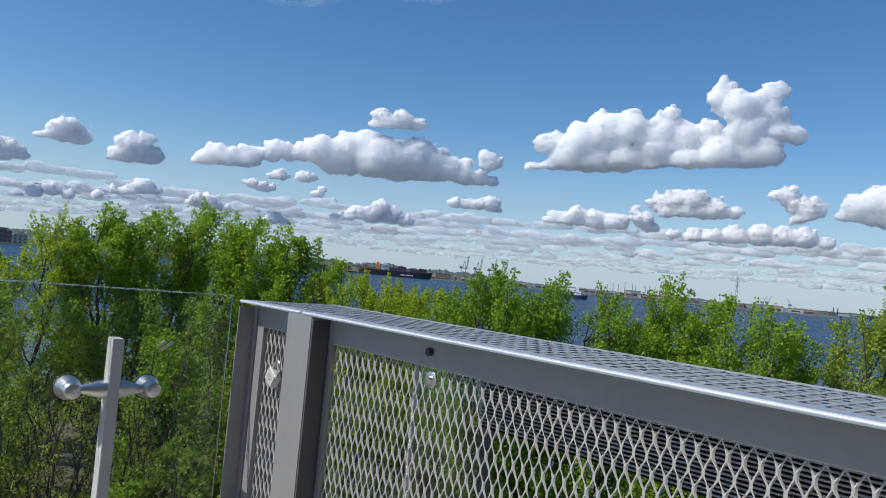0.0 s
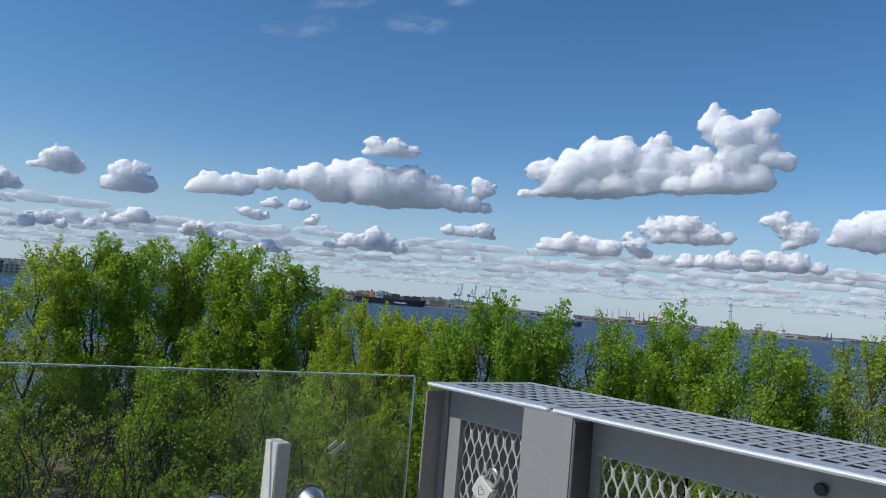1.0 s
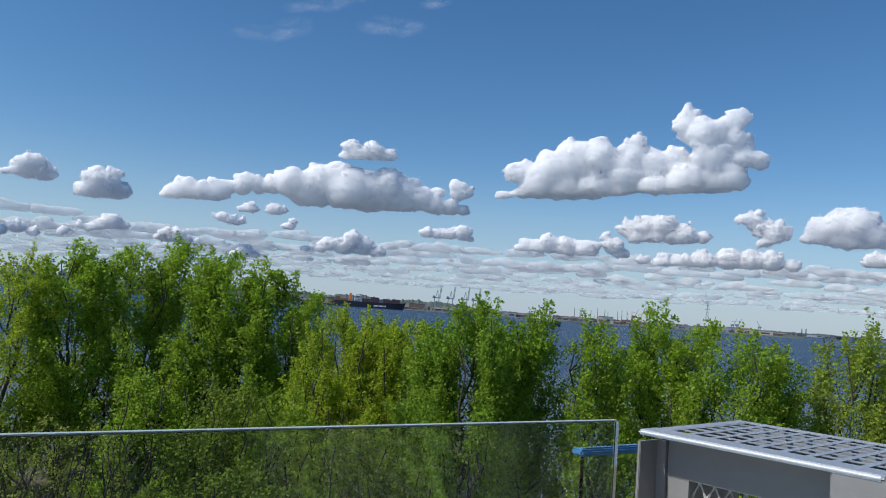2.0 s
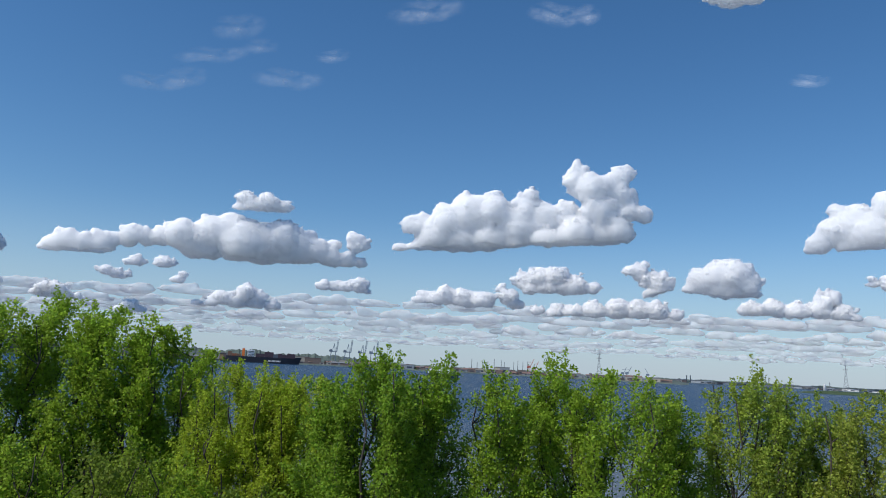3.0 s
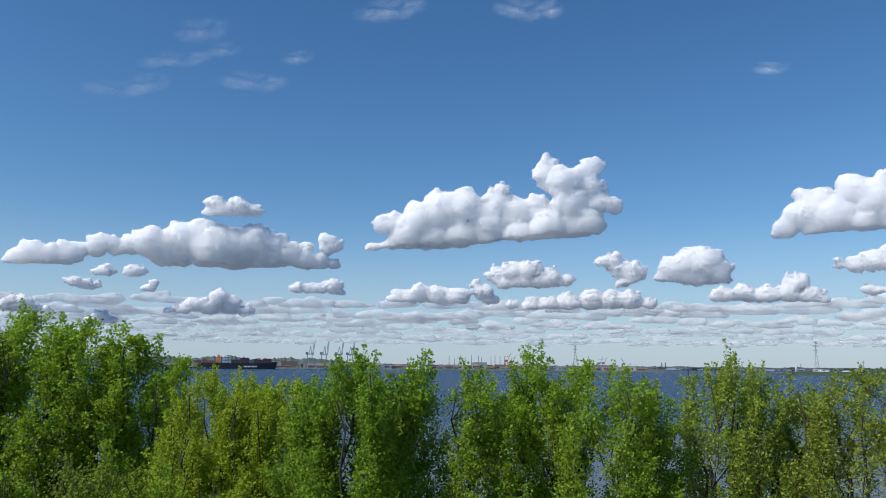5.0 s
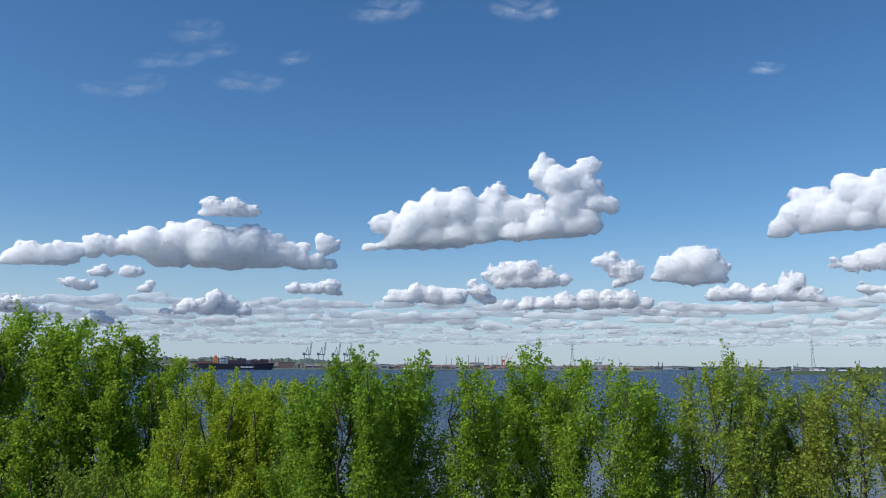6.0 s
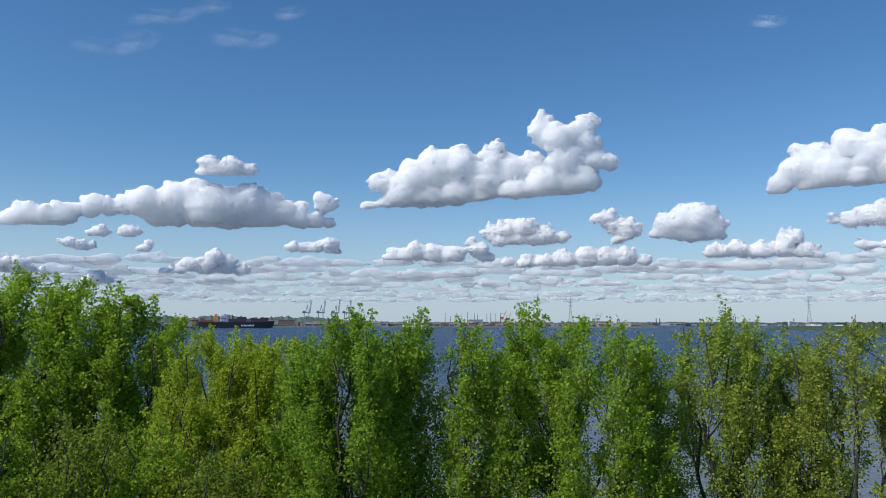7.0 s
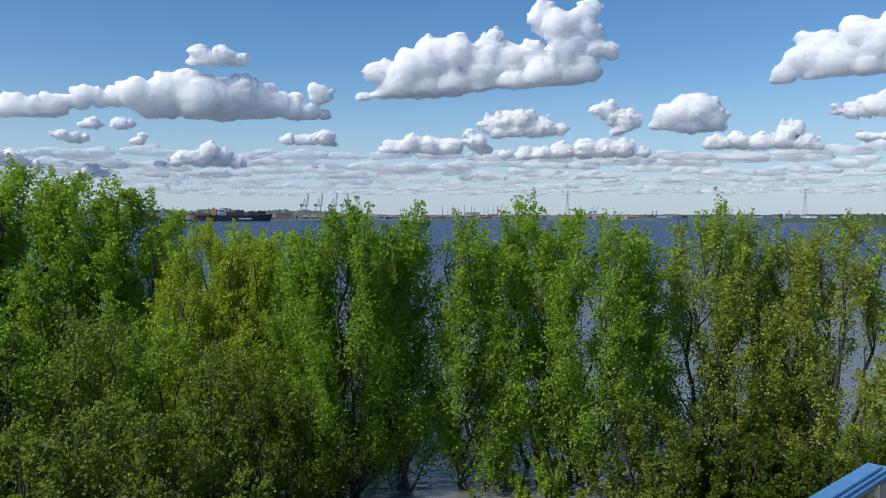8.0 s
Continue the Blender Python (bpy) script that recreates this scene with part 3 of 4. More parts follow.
def bolt(parent, x, y, z, r, washer, mat=STAINLESS):
    m = Matrix.Translation((x, y, z)) @ Matrix.Rotation(radians(90), 4, 'X')
    b = part("bolt", Shape().lathe([(r * 0.9, 0), (r, 0.001), (r, 0.004), (r * 0.8, 0.0055)], m, 8), mat, parent, "", False)
    if washer:
        part("washer", Shape().lathe([(washer, -0.001), (washer, 0.001), (washer * 0.9, 0.0014)], m, 24), STAINLESS, parent, "", True)
    return b

def equipment_guard():
    g = thing("equipment_guard", GUARD, "grey steel equipment guard with expanded mesh sides and slotted top", "guard")
    depth, length, low = 0.185, 1.9, -1.05
    # slotted top in two sections, each with a folded front lip
    for x0, x1 in ((0.0, 0.199), (0.203, length)):
        top = part("top_plate", slotted(Shape(), x0 + 0.012, x1 - 0.004, depth), GALV, g, "slotted galvanised top plate")
        # lip much paler than the plate: its sun highlight is painted in
        part("lip", Shape().box((x0, -0.0015, -0.0035), (x1, 0.003, 0.0012), None, 0.0019), LIP, top, "folded front edge with its highlight in the colour")
        part("flange", Shape().box((x0, 0.0031, -0.0018), (x1, 0.0288, 0.0008)), GALV, top)
        part("back_rim", Shape().box((x0, depth - 0.006, -0.02), (x1, depth + 0.001, 0.0006)), GALV, top)
        part("end_rim", Shape().box((x0, 0.0289, -0.0026), (x0 + 0.012, depth - 0.0062, 0.0002)), GALV, top)
    # left end plate and its inner stile
    end = Shape().box((0, 0.0, low), (0.003, depth, -0.0095), None, 0.0006)
    end.box((0.0031, 0.027, low), (0.012, 0.032, -0.0095))
    part("end_plate", end, STEEL, g)
    part("end_plate", Shape().box((length - 0.003, 0, low), (length, depth, -0.0095), None, 0.0006), STEEL, g)
    # recessed panel frames
    for x0, x1, stile in ((0.013, 0.163, 0.021), (0.233, 1.16, 0.011), (1.23, length - 0.004, 0.02)):
        fr = Shape().box((x0, 0.030, -0.040), (x1, 0.036, -0.003))
        fr.box((x0, 0.0305, low), (x0 + stile, 0.0365, -0.0401))
        fr.box((x1 - 0.012, 0.0305, low), (x1, 0.0365, -0.0401))
        fr.box((x0, 0.030, low), (x1, 0.0364, low + 0.04))
        p = part("panel_frame", fr, STEEL, g)
        part("mesh_panel", expanded(x0 + stile - 0.004, x1 - 0.010, -0.47, -0.037, 0.0385), MESH, p, "pale expanded steel mesh")
    # upright posts
    for x in (0.163, 1.16):
        part("post", Shape().box((x, 0.0005, low), (x + 0.07, 0.0295, -0.0012), None, 0.0015), STEEL, g)
        # added dark strip carries the shade of the post's right side
        part("shaded_side_strip", Shape().box((x + 0.0702, 0.0015, low), (x + 0.0722, 0.0296, -0.0095)), DARKGREY, g, "dark strip added for the shade on the post's side")
    for x in (0.464,):
        bolt(g, x, 0.0298, -0.0215, 0.0055, 0, DARK)
        bolt(g, x - 0.002, 0.036, -0.055, 0.0045, 0.0105)
    # added black board: stands in for the dark inside seen through the slots
    part("shade_board", Shape().box((0.014, 0.042, -0.026), (length - 0.006, depth - 0.008, -0.022)), VOID, g, "black board added for the shade under the slotted top")
    # slatted strip along the back, inside
    back = part("back_strip", Shape().box((0.012, depth - 0.004, -0.024), (length - 0.004, depth - 0.001, -0.0205)), GALV, g)
    for k in range(21):
        z = -0.030 - k * 0.0048
        part("slat", Shape().box((0.40, depth - 0.010, z - 0.0011), (length - 0.004, depth - 0.001, z + 0.0011), None, 0.0006), GALV, back)
    # added black sheet, so the gaps between the slats go dark
    part("slat_shade_sheet", Shape().box((0.40, depth - 0.0008, -0.132), (length - 0.004, depth + 0.0018, -0.0245)), VOID, g, "black sheet added for the dark gaps between the slats")
    for x in (0.40, 0.8, 1.2, 1.6):
        part("strut", Shape().box((x, depth + 0.002, low), (x + 0.02, depth + 0.006, -0.0205)), DARKGREY, g)
    return g

equipment_guard()

def padlock():
    m = GUARD @ Matrix.Translation((0.090, 0.0255, -0.112)) @ Matrix.Rotation(radians(32), 4, 'Y')
    p = thing("padlock", m, "small steel padlock with an engraved heart hung on the mesh", "padlock")
    part("body", Shape().box((-0.014, -0.006, -0.012), (0.014, 0.006, 0.012), None, 0.002), BRASSY, p)
    pts = [(-0.008, 0, 0.010)] + [(-0.008 * math.cos(a), 0, 0.022 + 0.008 * math.sin(a)) for a in np.linspace(0, math.pi, 9)] + [(0.008, 0, 0.010)]
    part("shackle", Shape().tube(pts, [0.0022] * len(pts), 8), STAINLESS, p, "polished steel shackle", True)
    heart = []
    for i in range(25):
        a = 2 * math.pi * i / 24
        heart.append((0.00034 * 16 * math.sin(a) ** 3, -0.0061,
                      0.00034 * (13 * math.cos(a) - 5 * math.cos(2 * a) - 2 * math.cos(3 * a) - math.cos(4 * a))))
    part("engraving", Shape().tube(heart, [0.0004] * 25, 4), DARK, p, "dark engraved heart outline")

padlock()

def glass_panel(m, length, low, label):
    g = thing("glass_balustrade", m, label, "glass balustrade", "glass balustrade panels")
    pane = part("pane", Shape().box((-length, 0, low), (0, 0.010, 0), None, 0.0008), GLASS, g)
    pane.visible_shadow = False
    # one green glass edge, light painted in: paler on top, darker at the end
    part("top_edge", Shape().box((-length, 0.003, 0.0004), (0, 0.008, 0.0012)), GLASS_EDGE, g, "polished green glass edge, painted paler where light catches it")
    part("end_edge", Shape().box((0.0004, 0.002, low), (0.0012, 0.008, 0.0)), GLASS_SIDE, g)
    return g

panel = glass_panel(GLASS_AT @ Matrix.Translation((0, 0.012, 0)), 2.2, -1.05, "clear frameless glass balustrade panel with a polished green edge")

def sticker():
    m = GLASS_AT @ Matrix.Translation((-0.096, 0.0085, -0.088)) @ Matrix.Rotation(radians(-40), 4, 'Y')
    # two pale marks on the pane, built as thin raised strips
    s = thing("sticker", m, "two pale strips on the glass", "sticker")
    for z in (0.0, 0.008):
        part("strip", Shape().box((-0.010, 0, z), (0.012 - z, 0.0012, z + 0.0045)), material("pale_strip", (0.5, 0.5, 0.42), 0.8), s)

sticker()

def baluster():
    m = Matrix.Translation((-0.494, 1.168, EYE_Z - 0.141)) @ Matrix.Rotation(radians(38), 4, 'Z')
    b = thing("baluster", m, "slim grey steel baluster with a stainless double glass clamp", "baluster")
    part("post", Shape().box((-0.0085, -0.016, -1.01), (0.0085, 0.016, 0), None, 0.001), PALE, b)
    y, z = -0.002, -0.078
    arm = [(0.005, -0.050), (0.0058, -0.046), (0.0075, -0.038), (0.0132, -0.017), (0.0136, 0.0), (0.0132, 0.017), (0.0075, 0.038), (0.0058, 0.046), (0.005, 0.050)]
    part("clamp_arm", Shape().lathe(arm, Matrix.Translation((0, y, z)) @ Matrix.Rotation(radians(90), 4, 'Y'), 24), STAINLESS, b, "polished stainless double cone arm", True)
    for x in (-0.058, 0.058):
        turn = Matrix.Translation((x, y - 0.014, z)) @ Matrix.Rotation(radians(-90), 4, 'X')
        cup = part("clamp_cup", Shape().lathe([(0.0105, -0.004), (0.0115, -0.003), (0.0125, 0.020), (0.0185, 0.033), (0.0185, 0.037)], turn, 28), STAINLESS, b, "polished stainless clamp cup", True)
        part("gasket", Shape().lathe([(0.0198, 0.0372), (0.0203, 0.040), (0.0198, 0.0425)], turn, 28), RUBBER, cup, "black rubber gasket ring", True)

baluster()

def glass_bay():
    """A low glazed bay that juts out past the terrace, with a blue capping rail on its rim."""
    b = thing("glass_bay", GLASS_AT @ Matrix.Translation((0.580, 0.396, -0.105)), "low glazed bay with a glossy blue metal capping rail", "balustrade")
    out = part("capping_rail", Shape().box((-0.29, -0.025, -0.010), (0, 0, 0), None, 0.003), BLUE, b, "glossy blue metal capping rail")
    part("ridge", Shape().box((-0.28, -0.019, 0.0002), (-0.012, -0.013, 0.0022), None, 0.0008), BLUE, out)
    side = part("capping_rail", Shape().box((-0.025, -0.34, -0.010), (0, -0.0255, -0.0004), None, 0.003), BLUE, b, "glossy blue metal capping rail")
    part("ridge", Shape().box((-0.019, -0.33, -0.0002), (-0.013, -0.034, 0.0018), None, 0.0008), BLUE, side)
    for lo, hi in (((-0.28, -0.020, -1.044), (-0.022, -0.012, -0.0102)), ((-0.020, -0.33, -1.044), (-0.012, -0.034, -0.0106))):
        pane = part("pane", Shape().box(lo, hi, None, 0.0006), GLASS, b)
        pane.visible_shadow = False
    part("corner_post", Shape().box((-0.021, -0.021, -1.044), (-0.009, -0.009, -0.0108), None, 0.001), PALE, b)
    return b

glass_bay()
ledge = part("ledge", Shape().box((-1.2, -0.05, -1.25), (0.62, 0.48, -1.15), GLASS_AT), DECK)
tagged(ledge, "narrow concrete ledge outside the balustrade", "ledge", kind="structure")

# ---- the far side of the river ----
HULL = material("dark_navy_hull", (0.02, 0.022, 0.035), 0.5, 0, 0.2, 0.05)
WHITE = material("white_ship_paint", (0.75, 0.76, 0.77), 0.5, 0, 0.06, 0.05)
ORANGE = material("orange_funnel", (0.75, 0.2, 0.04), 0.5, 0, 0.05, 0.1)
BOXES = [material("container_" + n, c, 0.6, 0, 0.15, 0.05) for n, c in
         (("plum", (0.06, 0.035, 0.05)), ("brown", (0.2, 0.11, 0.07)), ("rust", (0.28, 0.1, 0.05)), ("slate", (0.1, 0.12, 0.15)))]
CRANE = material("blue_grey_crane", (0.16, 0.21, 0.28), 0.6, 0, 0.1, 0.05)
REDCR = material("red_crane", (0.38, 0.12, 0.09), 0.6, 0, 0.1, 0.05)
PYLON = material("pylon_steel", (0.2, 0.22, 0.25), 0.6, 0.2, 0.1, 0.05)
WALLS = [material("far_wall_" + n, c, 0.85, 0, 0.15, 0.03) for n, c in
         (("cream", (0.4, 0.37, 0.33)), ("brick", (0.19, 0.145, 0.13)), ("grey", (0.24, 0.27, 0.3)), ("white", (0.72, 0.72, 0.7)), ("ochre", (0.4, 0.27, 0.12)))]
ROOFS = [material("far_roof_" + n, c, 0.85, 0, 0.15, 0.03) for n, c in (("slate", (0.2, 0.21, 0.23)), ("tile", (0.22, 0.14, 0.12)))]
DOCK = material("dark_dock_brick", (0.11, 0.075, 0.06), 0.85, 0, 0.2, 0.05)
PANE = material("far_window", (0.05, 0.06, 0.08), 0.2)
# far woods greyed and lightened: distance haze is mixed into the base colour
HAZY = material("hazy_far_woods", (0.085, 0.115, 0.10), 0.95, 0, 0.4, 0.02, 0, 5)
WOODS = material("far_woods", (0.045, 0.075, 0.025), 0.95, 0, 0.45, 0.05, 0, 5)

def shore(name, label, a0, a1, dist, deep, low, crest, mat, step=0.12, rough=1.0, fall=None):
    """A strip of far land: a bank out of the water, then a wooded, uneven skyline."""
    n = int((a1 - a0) / step)
    vs, fs = [], []
    rows = ((0, -0.5), (6, low), (deep * 0.4, low + 0.5), (deep * 0.7, None), (deep, -0.5))
    for i in range(n + 1):
        a = a0 + (a1 - a0) * i / n
        fade = min(1, (a - a0) / 1.5, (a1 - a) / 1.5)
        top = crest if fall is None else crest + (fall - crest) / (1 + math.exp(-(a - 4) / 1.5))
        for j, (d, z) in enumerate(rows):
            if z is None:
                t = Vector((a * 0.8, dist * 0.01, 1.0))
                z = low + (top - low) * fade * (0.75 + 0.25 * rough * noise.noise(t) + 0.14 * rough * noise.noise(t * 6.0) + 0.10 * rough * noise.noise(t * 21.0))
            elif j in (1, 2):
                z = z * fade
            vs.append(polar(a, dist + d + 30 * noise.noise(Vector((a * 0.5, 3, 0))), z))
    r = len(rows)
    for i in range(n):
        for j in range(r - 1):
            fs.append((i * r + j, i * r + r + j, i * r + r + j + 1, i * r + j + 1))
    me = bpy.data.meshes.new(name)
    me.from_pydata(vs, [], fs)
    me.materials.append(mat)
    return tagged(new(name, me), label, "far shore", kind="structure")

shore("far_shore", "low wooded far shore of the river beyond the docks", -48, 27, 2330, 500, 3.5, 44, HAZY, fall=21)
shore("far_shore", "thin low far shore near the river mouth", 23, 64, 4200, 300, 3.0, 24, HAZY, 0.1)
shore("headland", "low wooded headland reaching into the river", 38.2, 62, 985, 160, 1.5, 19, WOODS, 0.05, 1.3)
shore("spit", "thin low spit of green land", 34.0, 41, 1900, 100, 1.5, 9, WOODS, 0.08)

def hull(shape, length, beam, depth, x0=0.0):
    """A ship's hull along x with a raked bow at +x."""
    sect = []
    for t in np.linspace(0, 1, 13):
        w = beam / 2 * (min(1, (t + 0.35) / 0.45) if t < 0.1 else 1) * (1 if t < 0.72 else max(0.02, 1 - ((t - 0.72) / 0.28) ** 2))
        rake = 0.035 * length * max(0, (t - 0.72) / 0.28)
        up = depth * (1 + 0.25 * max(0, (t - 0.8) / 0.2))
        x = x0 + (t - 0.5) * length
        sect.append([(x, -w * 0.85, -0.5), (x, w * 0.85, -0.5), (x + rake, w, up), (x + rake, -w, up)])
    vs = [p for s in sect for p in s]
    fs = [(4 * k + i, 4 * k + (i + 1) % 4, 4 * k + 4 + (i + 1) % 4, 4 * k + 4 + i) for k in range(12) for i in range(4)]
    fs += [(3, 2, 1, 0), (48, 49, 50, 51)]
    return shape.add(vs, fs)

def container_ship():
    s = thing("container_ship", facing(-3.82, 2200), "dark navy container ship with an orange funnel moored at the docks", "ship")
    L = 198
    part("hull", hull(Shape(), L, 30, 16), HULL, s)
    sup = part("superstructure", Shape().box((-42, -13, 14), (-24, 13, 34)).box((-40, -16, 31), (-28, 16, 34.5)).box((-34, -2, 34.5), (-32, 2, 41)), WHITE, s)
    for k in range(4):
        part("window_band", Shape().box((-41, -13.2, 17 + 4 * k), (-25, -13.0, 18.6 + 4 * k)), PANE, sup)
    part("funnel", Shape().box((-57, -4, 14), (-50, 4, 38), None, 1.0), ORANGE, s, "tall orange funnel")
    rr = random.Random(3)
    for k in range(9):
        x = -20 + k * 12
        h = 14 + 2.6 * rr.randint(2, 4) - (2 if k > 6 else 0)
        part("deck_cargo", Shape().box((x, -14, 16.02), (x + 11.7, 14, h + 6)), BOXES[0 if rr.random() < 0.8 else 3], s)
    for k in range(3):
        x = -95 + k * 12
        part("deck_cargo", Shape().box((x, -14, 16.02), (x + 11.7, 14, 17 + 2.6 * rr.randint(2, 4))), BOXES[1 + k % 2], s)
    x = 14.0
    for w in (2.6, 2.0, 2.4, 2.0, 2.2, 2.0, 2.6, 2.0, 2.3, 2.2):
        part("lettering_bar", Shape().box((x, -15.4, 4.6), (x + w, -15.05, 8.4)), WHITE, s, "white lettering reduced to bars")
        x += w + 1.3

container_ship()

def ferry():
    s = thing("ferry", facing(9.3, 1090) , "white ferry with a dark blue hull under way", "ship")
    part("hull", hull(Shape(), 44, 12, 5.5), material("blue_hull", (0.03, 0.045, 0.09), 0.5), s)
    part("superstructure", Shape().box((-20, -5.6, 5.5), (14, 5.6, 11), None, 0.6).box((-16, -5, 11), (11, 5, 14.5), None, 0.5).box((6, -5.4, 14.5), (11, 5.4, 17)), WHITE, s)
    part("window_band", Shape().box((-19, -5.75, 8.2), (13, -5.62, 9.2)), PANE, s)
    part("funnel", Shape().box((-16, -2, 14.5), (-11, 2, 20), None, 0.4), WHITE, s)
    part("mast", Shape().tube([(8, 0, 17), (8, 0, 22)], [0.25, 0.12]), WHITE, s)

ferry()

def strut(s, a, b, r):
    s.tube([a, b], [1.5 * r, 1.5 * r], 4)

def gantry_crane(az, dist, height, lean):
    c = thing("gantry_crane", facing(az, dist, 3), "blue-grey quayside gantry crane with its boom raised", "crane", "gantry cranes")
    h = height
    legs = Shape()
    for x in (-9, 9):
        for y in (-10, 10):
            strut(legs, (x, y, 0), (x * 0.8, y, h * 0.5), 1.1)
        strut(legs, (x * 0.9, -10, h * 0.22), (x * 0.9, 10, h * 0.22), 0.8)
    strut(legs, (-8, -10, h * 0.3), (8, -10, h * 0.3), 0.9)
    part("portal", legs, CRANE, c)
    part("girder", Shape().box((-14, -4, h * 0.5), (12, 4, h * 0.5 + 3)), CRANE, c)
    part("machinery_house", Shape().box((-13, -5, h * 0.5 + 3), (-5, 5, h * 0.5 + 8)), CRANE, c)
    mast = Shape()
    for x in (-4, 6):
        strut(mast, (x, 0, h * 0.5), (2, 0, h * 0.82), 0.8)
    part("mast", mast, CRANE, c)
    boom = Shape()
    for o in (-1.6, 1.6):
        strut(boom, (10 + o, 0, h * 0.5), (10 + lean + o, 0, h), 0.7)
    for k in range(6):
        z0, z1 = h * (0.5 + k / 12), h * (0.5 + (k + 1) / 12)
        strut(boom, (8.4 + lean * k / 6, 0, z0), (11.6 + lean * (k + 1) / 6, 0, z1), 0.4)
    part("boom", boom, CRANE, c)

for az in (1.2, 2.23, 3.3, 4.13):
    gantry_crane(az, 2520, 84, 4.0)

def pylon(az, dist, height, foot):
    p = thing("pylon", facing(az, dist, 2), "tall grey lattice power pylon on the far shore", "pylon", "power pylons")
    h = height
    wide = lambda z: foot * max(0.10, (1 - z / (0.86 * h)) ** 1.15 if z < 0.86 * h else 0.10) if z < 0.86 * h else foot * 0.10
    body = Shape()
    n = 9
    for k in range(n):
        z0, z1 = h * k / n, h * (k + 1) / n
        a, b = max(wide(z0), foot * 0.1), max(wide(z1), foot * 0.1)
        for sx, sy in ((-1, -1), (1, -1), (1, 1), (-1, 1)):
            strut(body, (a * sx, a * sy, z0), (b * sx, b * sy, z1), 0.55)
        strut(body, (-a, -a, z0), (b, -b, z1), 0.35)
        strut(body, (a, -a, z0), (-b, -b, z1), 0.35)
    part("lattice", body, PYLON, p)
    for z, w in ((0.70, 0.9), (0.82, 0.75), (0.93, 0.6)):
        arm = Shape()
        strut(arm, (-foot * w, 0, h * z), (foot * w, 0, h * z), 0.5)
        strut(arm, (-foot * w, 0, h * z), (0, 0, h * z + 4), 0.3)
        strut(arm, (foot * w, 0, h * z), (0, 0, h * z + 4), 0.3)
        part("cross_arm", arm, PYLON, p)

for az, dist, h, f in ((20.75, 2600, 97, 9), (36.86, 3000, 108, 9), (32.2, 4300, 46, 5), (39.6, 4100, 52, 5), (35.9, 4300, 36, 4), (43.0, 4300, 44, 5)):
    pylon(az, dist, h, f)

def jib_crane(az, dist, height, reach, mat, label):
    c = thing("harbour_crane", facing(az, dist, 3), label, "crane", "harbour cranes")
    base = Shape()
    for x in (-5, 5):
        for y in (-5, 5):
            strut(base, (x, y, 0), (x * 0.5, y * 0.5, height * 0.45), 0.9)
    part("portal", base, mat, c)
    part("cab", Shape().box((-6, -4, height * 0.45), (5, 4, height * 0.6), None, 0.4), mat, c)
    jib = Shape()
    strut(jib, (3, -1.5, height * 0.5), (reach, 0, height), 0.7)
    strut(jib, (3, 1.5, height * 0.5), (reach, 0, height), 0.7)
    strut(jib, (-3, 0, height * 0.8), (reach * 0.7, 0, height * 0.82), 0.4)
    part("jib", jib, mat, c)

for az, h, reach in ((15.7, 50, 14), (16.1, 44, 12)):
    jib_crane(az, 2400, h, reach, REDCR, "red harbour crane with a raised jib")
for az, h, reach in ((22.45, 44, 12), (22.75, 46, 14), (24.2, 42, -9)):
    jib_crane(az, 2700, h, reach, CRANE, "blue-grey harbour crane with a slanting jib")

def tanker():
    s = thing("moored_ship", facing(24.0, 2850), "dark-hulled moored ship with white deckhouse", "ship")
    part("hull", hull(Shape(), 62, 14, 7), HULL, s)
    part("superstructure", Shape().box((4, -6, 7), (20, 6, 20), None, 0.5).box((-22, -5, 7), (-4, 5, 12)), WHITE, s)
    part("mast", Shape().tube([(14, 0, 20), (14, 0, 36)], [0.7, 0.4]), WHITE, s)

tanker()

def far_building(az, dist, w, h, d, wall, roof, gable, z=3.0):
    b = thing("warehouse" if gable else "block", facing(az, dist, z), "far dockside shed with a low pitched roof" if gable else "far flat-roofed dockside block", "building", "far dock buildings")
    part("wall", Shape().box((-w / 2, -d / 2, 0), (w / 2, d / 2, h)), wall, b)
    if gable:
        k = w / 2 + 0.6
        part("roof", Shape().add([(-k, -d / 2 - 1, h), (k, -d / 2 - 1, h), (k, d / 2 + 1, h), (-k, d / 2 + 1, h), (-k, 0, h + d * 0.16), (k, 0, h + d * 0.16)],
                                 [(0, 1, 5, 4), (2, 3, 4, 5), (0, 4, 3), (1, 2, 5), (3, 2, 1, 0)]), roof, b)
    else:
        part("roof", Shape().box((-w / 2 - 0.4, -d / 2 - 0.4, h), (w / 2 + 0.4, d / 2 + 0.4, h + 0.8)), roof, b)
    n = max(1, int(w / 22))
    for i in range(n if rr.random() < 0.5 else 0):
        x = -w / 2 + w * (i + 0.5) / n
        part("opening", Shape().box((x - w / n * 0.28, -d / 2 - 0.12, h * 0.25), (x + w / n * 0.28, -d / 2 - 0.02, h * 0.62)), PANE, b)

rr = random.Random(11)
for k in range(90):
    az = -44 + 70 * (k + rr.random()) / 90
    gable = rr.random() < 0.6
    far_building(az, rr.uniform(2350, 2470), rr.uniform(12, 60), rr.uniform(5, 13) * (1 if gable else 1.6), rr.uniform(15, 28),
                 rr.choice(WALLS[:3]), rr.choice(ROOFS), gable)
for k in range(26):
    az = 25.5 + 14 * (k + rr.random()) / 26
    far_building(az, 4190, rr.uniform(20, 70), rr.uniform(6, 13), 20, WALLS[3] if rr.random() < 0.5 else rr.choice(WALLS[:3]), ROOFS[0], True, 1.0)
